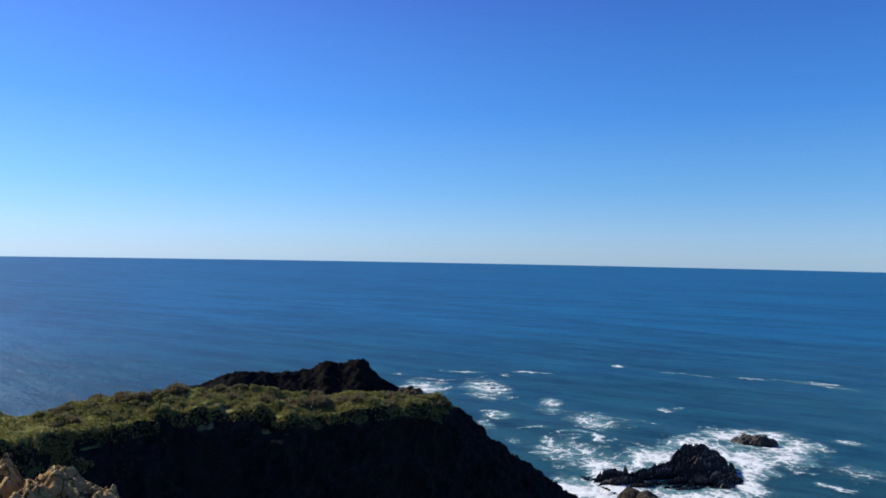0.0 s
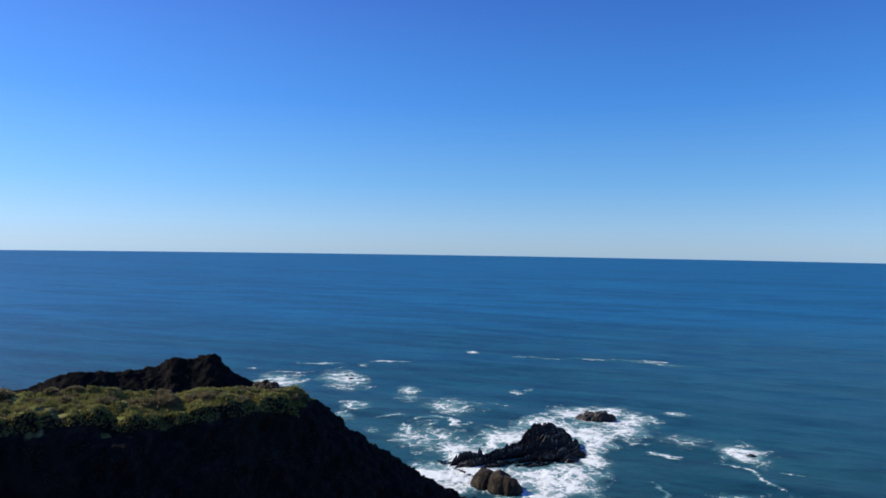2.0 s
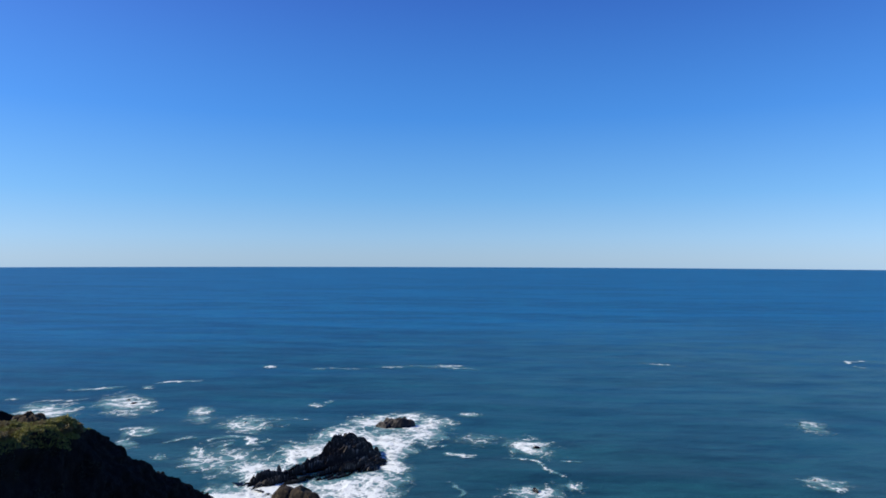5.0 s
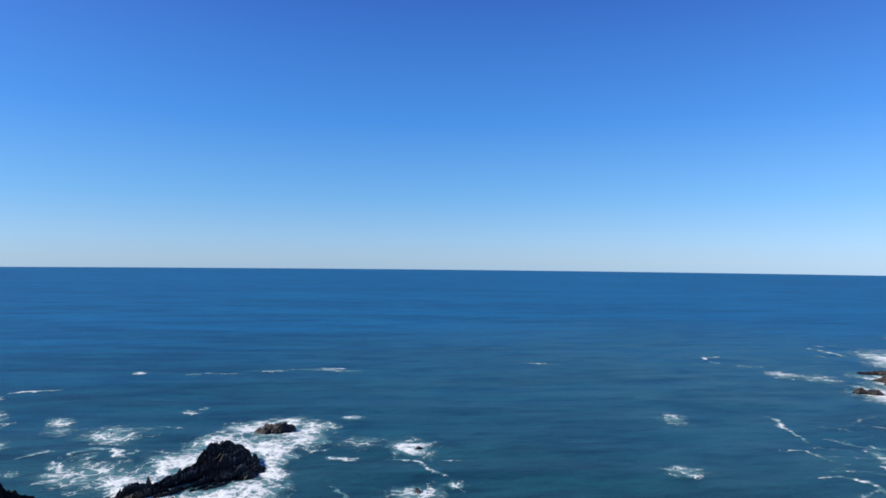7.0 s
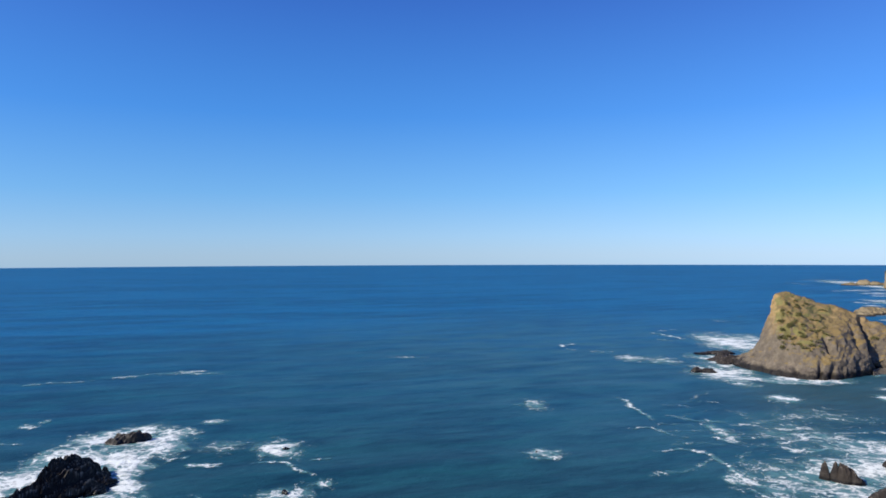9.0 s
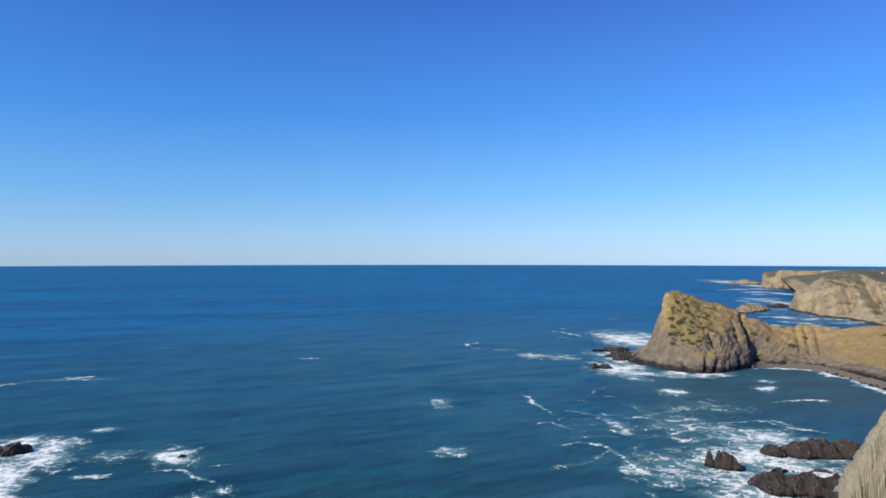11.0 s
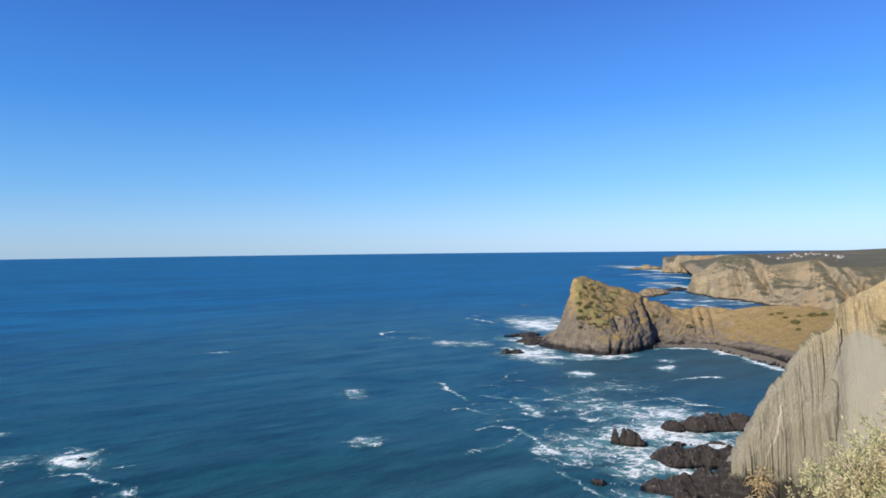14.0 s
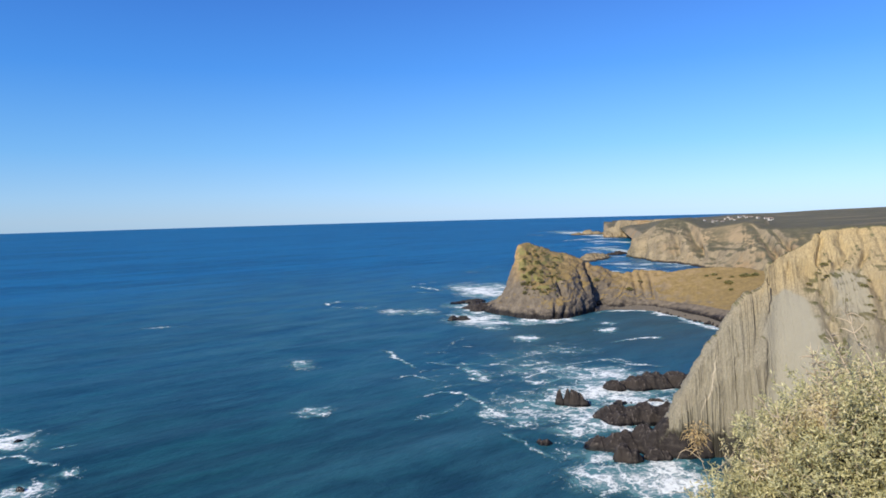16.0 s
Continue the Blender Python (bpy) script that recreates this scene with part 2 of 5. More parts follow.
COAST = rock_material("far_cliff_rock", (0.145, 0.118, 0.078), (0.28, 0.225, 0.136), (0.41, 0.325, 0.19), (0.34, 0.23, 0.115),
                      (0.125, 0.115, 0.066), 4.0, (1, 1, 2.5), (0, 0, 0), wet=2.0, green_rise=0.84, green_share=0.18, dry_share=0.75, slab=(0.42, 0.31, 0.17))
OCHRE = rock_material("ochre_rock", (0.10, 0.058, 0.02), (0.34, 0.205, 0.068), (0.54, 0.365, 0.14), (0.36, 0.21, 0.07),
                      (0.09, 0.1, 0.03), 0.35, (1, 1, 1.6), (20, 40, 0), edge_light=(0.66, 0.46, 0.2), wet=0.001, green_rise=0.95, green_share=0.3, cracks=0.55)


def beach_material():
    m, nt, bsdf = material("shingle")
    col = mix(nt, noise_node(nt, 0.8, 6, 0.7), (0.06, 0.05, 0.038), (0.19, 0.16, 0.115))
    nt.links.new(col, bsdf.inputs["Base Color"])
    bsdf.inputs["Roughness"].default_value = 0.85
    bumped(nt, bsdf, noise_node(nt, 0.4, 6, 0.7), 0.8, 0.3)
    return m


def ground_material():
    m, nt, bsdf = material("cliff_top_ground")
    a = mix(nt, between(nt, noise_node(nt, 2.5, 6, 0.65), 0.42, 0.6), (0.20, 0.14, 0.08), (0.09, 0.10, 0.035))
    col = mix(nt, noise_node(nt, 0.15, 6, 0.7), a, (0.28, 0.21, 0.13))
    nt.links.new(col, bsdf.inputs["Base Color"])
    bsdf.inputs["Roughness"].default_value = 0.95
    bumped(nt, bsdf, noise_node(nt, 0.12, 8, 0.7), 0.8, 0.06)
    return m


def sea_material():
    """Deep water: broad bands and swell lines, then wavelets at three sizes; greener by the coast, greyer in the bay.
    """
    m, nt, bsdf = material("sea_water")
    pale_mask = attribute(nt, "pale_water")
    long = noise_node(nt, 70, 4, 0.55, (2.6, 0.55, 1), (0, 0, 8))
    wide = noise_node(nt, 240, 3, 0.5, (3.0, 0.7, 1), (0, 0, -5))
    deep = mix(nt, between(nt, calc(nt, "ADD", calc(nt, "MULTIPLY", long, 0.6), calc(nt, "MULTIPLY", wide, 0.4)), 0.42, 0.58),
               (0.004, 0.073, 0.160), (0.006, 0.120, 0.255))
    # sky reflected by the wave slopes is painted in as lighter and darker tones
    band = noise_node(nt, 22, 6, 0.62, (2.6, 0.7, 1), (0, 0, 9))
    ripple = noise_node(nt, 7.0, 6, 0.68, (2.4, 0.75, 1), (0, 0, 6))
    wave = calc(nt, "ADD", calc(nt, "MULTIPLY", band, 0.5), calc(nt, "MULTIPLY", ripple, 0.5))
    deep = mix(nt, calc(nt, "MULTIPLY", between(nt, wave, 0.46, 0.62), 0.75), deep, (0.009, 0.152, 0.252))
    deep = mix(nt, calc(nt, "MULTIPLY", between(nt, wave, 0.52, 0.36), 0.5), deep, (0.002, 0.056, 0.125))
    green = mix(nt, between(nt, wave, 0.36, 0.64), (0.006, 0.030, 0.037), (0.012, 0.078, 0.081))
    deep = mix(nt, calc(nt, "MULTIPLY", attribute(nt, "coastal"), 0.85), deep, green)
    deep = mix(nt, calc(nt, "MULTIPLY", attribute(nt, "bay"), 0.95), deep, mix(nt, wave, (0.020, 0.056, 0.058), (0.042, 0.096, 0.096)))
    col = mix(nt, calc(nt, "MULTIPLY", pale_mask, between(nt, wave, 0.25, 0.65)), deep, (0.040, 0.132, 0.165))
    nt.links.new(col, bsdf.inputs["Base Color"])
    bsdf.inputs["Roughness"].default_value = 0.44
    bsdf.inputs["IOR"].default_value = 1.33
    bsdf.inputs["Specular IOR Level"].default_value = 0.3
    chop = noise_node(nt, 3.0, 7, 0.7, (1.7, 0.8, 1), (0, 0, 12))
    swell = noise_node(nt, 30, 5, 0.55, (2.4, 0.6, 1), (0, 0, 4))
    height = calc(nt, "ADD", calc(nt, "MULTIPLY", chop, 0.7), calc(nt, "MULTIPLY", swell, 1.6))
    bumped(nt, bsdf, calc(nt, "ADD", height, calc(nt, "MULTIPLY", ripple, 1.1)), 0.8, 1.0)
    return m


def foam_material():
    """White froth where it is dense; where it is thin, threads of bubbles over water clouded with air."""
    m, nt, bsdf = material("sea_foam")
    dens = attribute(nt, "froth")
    sight_uv = nt.nodes.new("ShaderNodeAttribute")
    sight_uv.attribute_name = "sight_uv"
    pos = sight_uv.outputs["Vector"]

    def threads(scale, thin, turned):
        n = noise_node(nt, scale, 5.0, 0.55, (1.5, 1.0, 1), (0, 0, turned), pos)
        return between(nt, calc(nt, "ABSOLUTE", calc(nt, "SUBTRACT", n, 0.5)), thin, 0.0)

    lace = calc(nt, "MAXIMUM", threads(11.0, 0.035, 20), calc(nt, "MULTIPLY", threads(5.0, 0.04, -25), 0.8))
    fine = noise_node(nt, 0.6, 7, 0.72, (1.9, 1, 1), (0, 0, 8), pos)
    holes = noise_node(nt, 4.5, 6, 0.6, (1.5, 1, 1), (0, 0, 15), pos)
    pattern = calc(nt, "ADD", calc(nt, "MULTIPLY", calc(nt, "SUBTRACT", fine, 0.5), 2.8), calc(nt, "MULTIPLY", calc(nt, "SUBTRACT", holes, 0.5), 1.6))
    pattern = calc(nt, "ADD", pattern, calc(nt, "MULTIPLY", lace, 0.8))
    level = calc(nt, "SUBTRACT", calc(nt, "ADD", pattern, calc(nt, "MULTIPLY", dens, 1.6)), 0.78)
    white = between(nt, level, -0.32, 0.95)
    cover = calc(nt, "MAXIMUM", white, calc(nt, "MULTIPLY", between(nt, dens, 0.0, 0.42), 0.66))
    froth = mix(nt, fine, (0.80, 0.86, 0.80), (0.96, 0.98, 0.89))
    nt.links.new(mix(nt, between(nt, white, 0.05, 0.75), (0.13, 0.33, 0.34), froth), bsdf.inputs["Base Color"])
    bsdf.inputs["Roughness"].default_value = 0.8
    bumped(nt, bsdf, calc(nt, "ADD", fine, holes), 0.7, 0.5)
    clear = nt.nodes.new("ShaderNodeBsdfTransparent")
    mx = nt.nodes.new("ShaderNodeMixShader")
    nt.links.new(cover, mx.inputs[0])
    nt.links.new(clear.outputs[0], mx.inputs[1])
    nt.links.new(bsdf.outputs[0], mx.inputs[2])
    nt.links.new(mx.outputs[0], nt.nodes["Material Output"].inputs["Surface"])
    return m


def leaf_material(name, low, high, dry=None, share=0.0):
    m, nt, bsdf = material(name)
    geo = nt.nodes.new("ShaderNodeNewGeometry")
    rnd = geo.outputs["Random Per Island"]
    col = mix(nt, calc(nt, "ADD", calc(nt, "MULTIPLY", rnd, 0.6), calc(nt, "MULTIPLY", noise_node(nt, 0.09, 3, 0.6), 0.4)), low, high)
    if dry:
        col = mix(nt, between(nt, noise_node(nt, 0.35, 4, 0.6), 0.62 - share, 0.68 - share * 0.6), col, dry)
    nt.links.new(col, bsdf.inputs["Base Color"])
    bsdf.inputs["Roughness"].default_value = 0.6
    bsdf.inputs["Specular IOR Level"].default_value = 0.4
    through_leaf = nt.nodes.new("ShaderNodeBsdfTranslucent")
    nt.links.new(col, through_leaf.inputs["Color"])
    mx = nt.nodes.new("ShaderNodeMixShader")
    mx.inputs[0].default_value = 0.28
    nt.links.new(bsdf.outputs[0], mx.inputs[1])
    nt.links.new(through_leaf.outputs[0], mx.inputs[2])
    nt.links.new(mx.outputs[0], nt.nodes["Material Output"].inputs["Surface"])
    return m


def plain(name, col, rough=0.8):
    m, nt, bsdf = material(name)
    nt.links.new(mix(nt, noise_node(nt, 0.08, 5, 0.7), [c * 0.6 for c in col], [min(1, c * 1.25) for c in col]), bsdf.inputs["Base Color"])
    bsdf.inputs["Roughness"].default_value = rough
    return m


SHINGLE, GROUND, SEA, FOAM = beach_material(), ground_material(), sea_material(), foam_material()
BUSH_CORE = plain("bush_inner_shade", (0.05, 0.047, 0.022))
SHRUB_LEAF = leaf_material("shrub_leaf", (0.13, 0.145, 0.05), (0.92, 0.83, 0.45), (0.66, 0.56, 0.33), 0.10)
HEATH_LEAF = leaf_material("heath_leaf", (0.07, 0.078, 0.024), (0.42, 0.40, 0.115))
# heath leaves again, darkened to carry the shade of the rock face
SHADED_SCRUB = leaf_material("shaded_scrub_leaf", (0.012, 0.016, 0.010), (0.055, 0.065, 0.035))
DRY_LEAF = leaf_material("dry_leaf", (0.42, 0.28, 0.11), (0.78, 0.60, 0.30))
TWIG = plain("dry_twig", (0.55, 0.44, 0.29))
WALLPAINT = plain("white_wall", (0.62, 0.58, 0.50))
TILES = plain("clay_tiles", (0.42, 0.28, 0.19))


# ---- building helpers ----
def link_mesh(name, verts, faces, mat, parent=None, label="", smooth=True, attributes=None):
    me = bpy.data.meshes.new(name)
    me.from_pydata(verts if isinstance(verts, list) else np.asarray(verts).tolist(), [], faces if isinstance(faces, list) else faces.tolist())
    me.materials.append(mat)
    me.polygons.foreach_set("use_smooth", [smooth] * len(me.polygons))
    for key, values in (attributes or {}).items():
        values = np.asarray(values, np.float32)
        at = me.attributes.new(key, "FLOAT" if values.ndim == 1 else "FLOAT_VECTOR", "POINT")
        at.data.foreach_set("value" if values.ndim == 1 else "vector", values.ravel())
    me.update()
    ob = new(name, me)
    if parent:
        ob.parent = parent
    if label:
        tagged(ob, label)
    return ob


def grid_faces(nu, nv, closed=False):
    i = np.arange(nu if closed else nu - 1)
    j = np.arange(nv - 1)
    a, b = np.meshgrid(i, j, indexing="ij")
    a, b = a.ravel(), b.ravel()
    a2 = (a + 1) % nu
    return np.stack([a * nv + b, a2 * nv + b, a2 * nv + b + 1, a * nv + b + 1], 1)


def smooth_line(pts, n, even=False):
    """A curve of n points through the given ones (Catmull-Rom)."""
    p = np.array(pts, float)
    k = len(p)
    ext = np.vstack([2 * p[0] - p[1], p, 2 * p[-1] - p[-2]])
    if even:
        s = np.concatenate([[0], np.cumsum(np.linalg.norm(np.diff(p, axis=0), axis=1))])
        t = np.interp(np.linspace(0, s[-1], n), s, np.arange(k))
    else:
        t = np.linspace(0, k - 1, n)
    i = np.minimum(t.astype(int), k - 2)
    f = (t - i)[:, None]
    a, b, c, d = ext[i], ext[i + 1], ext[i + 2], ext[i + 3]
    return 0.5 * (2 * b + (c - a) * f + (2 * a - 5 * b + 4 * c - d) * f * f + (3 * b - a - 3 * c + d) * f ** 3)


def loft(lines, nu, steps, relief, share=None):
    """A sheet through lines of equal count of points, laid one over the other: nu points along them, steps[k] rows
    between line k and k+1. relief(points, normals, v) gives its roughness in metres, along the normal."""
    curves = [smooth_line(l, nu) for l in lines]
    rows, vs = [], []
    for k in range(len(curves) - 1):
        for s in range(steps[k]):
            f = s / steps[k]
            rows.append(curves[k] * (1 - f) + curves[k + 1] * f)
            vs.append(k + f)
    rows.append(curves[-1])
    vs.append(len(curves) - 1.0)
    g = np.stack(rows, 1)
    du = np.gradient(g, axis=0)
    dv = np.gradient(g, axis=1)
    n = np.cross(du, dv)
    ln = np.linalg.norm(n, axis=2, keepdims=True)
    n = n / np.maximum(ln, 1e-6)
    p, nn = g.reshape(-1, 3), n.reshape(-1, 3)
    v = np.tile(np.array(vs), nu)
    p = p + nn * relief(p, nn, v)[:, None]
    return p, grid_faces(nu, len(vs)), v, len(vs)


def part(name, bm, mat, parent, label=""):
    me = bpy.data.meshes.new(name)
    bm.to_mesh(me)
    bm.free()
    me.materials.append(mat)
    ob = new(name, me)
    ob.parent = parent
    if label:
        tagged(ob, label)
    return ob


def polar(heading, away, z):
    """A point of the plan by its heading from the lookout (degrees clockwise from +y) and its distance."""
    return (away * math.sin(radians(heading)), away * math.cos(radians(heading)), z)


# ---- the sea ----
def sea_height(x, y):
    """Low swell that runs in towards the coast and dies out far off."""
    p = np.stack([x / 60.0, y / 17.0, np.zeros_like(x)], 1)
    fade = np.clip(1.6 - np.hypot(x, y) / 420.0, 0.0, 1.0)
    return fade * 0.75 * perlin(p)


# Shoals and bays where the water is lighter; the last two paint in brighter, hazy light: x, y, radius, strength
SHOALS_AND_SHEEN = [(-110, 215, 60, 0.4), (-65, 185, 45, 0.5), (150, 160, 75, 0.75), (120, 210, 70, 0.7), (98, 122, 75, 0.6), (225, 335, 130, 0.85), (190, 420, 280, 0.85)]


def build_sea():
    heads = np.radians(np.concatenate([np.linspace(-180, -80, 30, endpoint=False), np.linspace(-80, 80, 460, endpoint=False),
                                       np.linspace(80, 180, 30, endpoint=False)]))
    reach = np.concatenate([[0.5, 15], np.arange(30, 660, 2.2), np.geomspace(660, 4900, 70)])
    h, r = np.meshgrid(heads, reach, indexing="ij")
    x, y = (r * np.sin(h)).ravel(), (r * np.cos(h)).ravel()
    z = sea_height(x, y)
    pale_water = np.zeros_like(x)
    for sx, sy, sr, strength in SHOALS_AND_SHEEN:
        d = np.hypot(x - sx, y - sy) / sr
        pale_water = np.maximum(pale_water, strength * np.clip(1.25 - d, 0, 1))
    coastal = np.clip((640 - np.hypot(x, y)) / 460, 0, 1)
    bay = np.clip(1.3 - np.hypot((x - 245) / 75, (y - 240) / 55), 0, 1) ** 0.7
    pale_water = np.clip(pale_water * (0.8 + 0.6 * fbm(np.stack([x / 30, y / 18, 0 * x], 1), 4)), 0, 1)
    sea = link_mesh("water", np.stack([x, y, z], 1), grid_faces(len(heads), len(reach), True), SEA, attributes={"pale_water": pale_water, "coastal": coastal, "bay": bay})
    tagged(sea, "deep blue open sea with low swell reaching the horizon", "sea", kind="structure")


build_sea()


# ---- the cliff the viewer stands on ----
def build_ground():
    rim = [(420, -60, 50), (300, 20, 53), (215, 60, 53.5), (150, 20, 53), (90, 8, 55), (40, 2, 57.2), (10, 2.6, 58.2), (1.2, 2.1, 58.25),
           (-5, 2.0, 57.9), (-14, 0, 54), (-26, -2, 49), (-50, -6, 46), (-95, -4, 42), (-150, 0, 38), (-300, -80, 36)]
    mid = [(440, -10, 22), (330, 60, 22), (225, 75, 25), (140, 50, 25), (90, 30, 24), (44, 20, 28), (14, 17, 30), (0, 17, 30),
           (-10, 17, 30), (-22, 18, 30), (-36, 19, 28), (-60, 22, 26), (-100, 30, 22), (-165, 25, 20), (-320, -50, 18)]
    foot = [(450, 10, -4), (340, 80, -4), (235, 88, -4), (150, 72, -4), (95, 50, -4), (50, 42, -4), (18, 38, -4), (0, 38, -4),
            (-14, 38, -4), (-30, 38, -4), (-48, 38, -4), (-72, 42, -4), (-108, 50, -4), (-180, 45, -4), (-340, -30, -4)]
    inland = [(x * 1.02, y - 6, z + 0.3) for x, y, z in rim]
    far = [(x * 1.6, -500 + 0.1 * y, 62) for x, y, z in rim]

    def relief(p, n, v):
        rock = 2.2 * ridged(p / 9.0) + 0.5 * beds(p, (0.8, 0.5, 0.25), 1.1)
        near = np.clip(np.hypot(p[:, 0], p[:, 1]) / 25 - 0.2, 0, 1)
        return np.where(v < 2, rock * np.clip(2 - v, 0, 1), 0.25 * fbm(p / 3.0)) * (0.15 + 0.85 * near)

    p, f, v, _ = loft([foot, mid, rim, inland, far], 300, [26, 26, 6, 14], relief)
    ob = link_mesh("ground", p, f, GROUND)
    tagged(ob, "dry earth and low scrub on the cliff top", "ground", kind="structure")


build_ground()


# ---- headlands ----
def land(name, lines, nu, steps, relief, mat, label, category, zones=None):
    p, f, v, rows = loft(lines, nu, steps, relief)
    ob = link_mesh(name, p, f, mat, attributes=zones(p) if zones else None)
    tagged(ob, label, category, kind="structure")
    return ob, p.reshape(nu, rows, 3)


def build_spur():
    """The dark headland with a green top that runs out to the left of the lookout."""
    # heading, distance and height of the top line, then distance and height of the near edge, distance of the near foot
    plan = [(-92, 135, 37, 112, 35, 80), (-70.8, 130, 32.6, 115, 32.2, 84), (-66, 130, 34.1, 117, 31.9, 88), (-61, 130, 34.8, 119, 32.8, 92),
            (-57, 130, 34.9, 121, 33.3, 95), (-53.3, 130, 34.6, 121, 33.2, 97), (-50.8, 130, 33.9, 119, 32.0, 99), (-47.7, 131, 33.3, 120, 32.1, 101),
            (-43.8, 132, 33.3, 121, 32.6, 104), (-40.2, 133, 32.3, 126, 32.0, 108), (-38.6, 135, 32.1, 129, 30.5, 112), (-36.2, 138, 28.6, 133, 26.0, 117),
            (-33.4, 142, 21.9, 137, 19, 124), (-31.4, 145, 17.8, 141, 15, 130), (-29.4, 148, 13.7, 144, 11, 135), (-27.2, 152, 8.7, 148, 6.5, 141),
            (-24.9, 157, 4.2, 154, 2.5, 149), (-22.5, 163, -2, 161, -2.5, 159)]
    foot = [polar(h, f, -4) for h, d, z, e, ez, f in plan]
    waist = [polar(h, f * 0.35 + e * 0.65, ez * 0.5 - 1) for h, d, z, e, ez, f in plan]
    edge = [polar(h, e, ez) for h, d, z, e, ez, f in plan]
    top = [polar(h, d, z) for h, d, z, e, ez, f in plan]
    back = [polar(h, d + 9, max(-3, z - 4)) for h, d, z, e, ez, f in plan]
    lee = [polar(h, d + 40 * min(1, z / 30 + 0.2), -4) for h, d, z, e, ez, f in plan]

    def relief(p, n, v):
        rock = 1.9 * ridged(p / np.array([7, 7, 12.0])) + 0.55 * beds(p, (0.6, -0.5, 0.5), 1.3, 1.5)
        turf = 0.45 * fbm(p / 3.5) + 0.16 * fbm(p / 0.9, 3)
        w = np.clip((v - 1.75) / 0.4, 0, 1) * np.clip((4.2 - v) / 0.4, 0, 1)
        h = np.degrees(np.arctan2(p[:, 0], p[:, 1]))
        turf = turf + np.clip((h + 38.5) / 2.0, 0, 1) * (0.9 * ridged(p / np.array([5, 5, 6.0])) - 0.5 + 0.4 * fbm(p / 1.6, 3))
        brink = 1.5 * fbm(p / 5.5 + 8, 3) * np.exp(-((v - 1.95) / 0.4) ** 2)
        return rock * (1 - w) * 0.9 + turf * w + brink

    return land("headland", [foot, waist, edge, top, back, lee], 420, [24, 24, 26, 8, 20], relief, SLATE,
                "slate headland with shade put into its rock colour and a sunlit grassy top", "headland")


spur, spur_grid = build_spur()


def build_islet():
    """The dark rocky point behind the spur."""
    top = [polar(-60, 306, -1), polar(-58.5, 304, 3), polar(-56.7, 303, 5), polar(-56.2, 302, 7), polar(-54.6, 300, 9.3), polar(-52.7, 299, 8.9),
           polar(-50.9, 298, 9.1), polar(-48.7, 296, 11), polar(-47.7, 294, 14.2), polar(-46.5, 293, 13.2), polar(-45, 291, 15.6), polar(-44.2, 290, 13.6),
           polar(-43.3, 290, 8.4), polar(-42.4, 290, 5.4), polar(-41.2, 291, 2.8), polar(-40.0, 292, -1.5)]
    foot = [(x * 0.955, y * 0.955, -4) for x, y, z in top]
    lee = [(x * 1.06, y * 1.06, -4) for x, y, z in top]

    def relief(p, n, v):
        return 0.55 * ridged(p / 5.0) + 0.4 * beds(p, (0.5, 0.3, 0.8), 1.0)

    return land("rocky_point", [foot, top, lee], 220, [34, 34], relief, BARE_SLATE, "bare rocky point beside the surf with shade put into its colour", "headland")


build_islet()


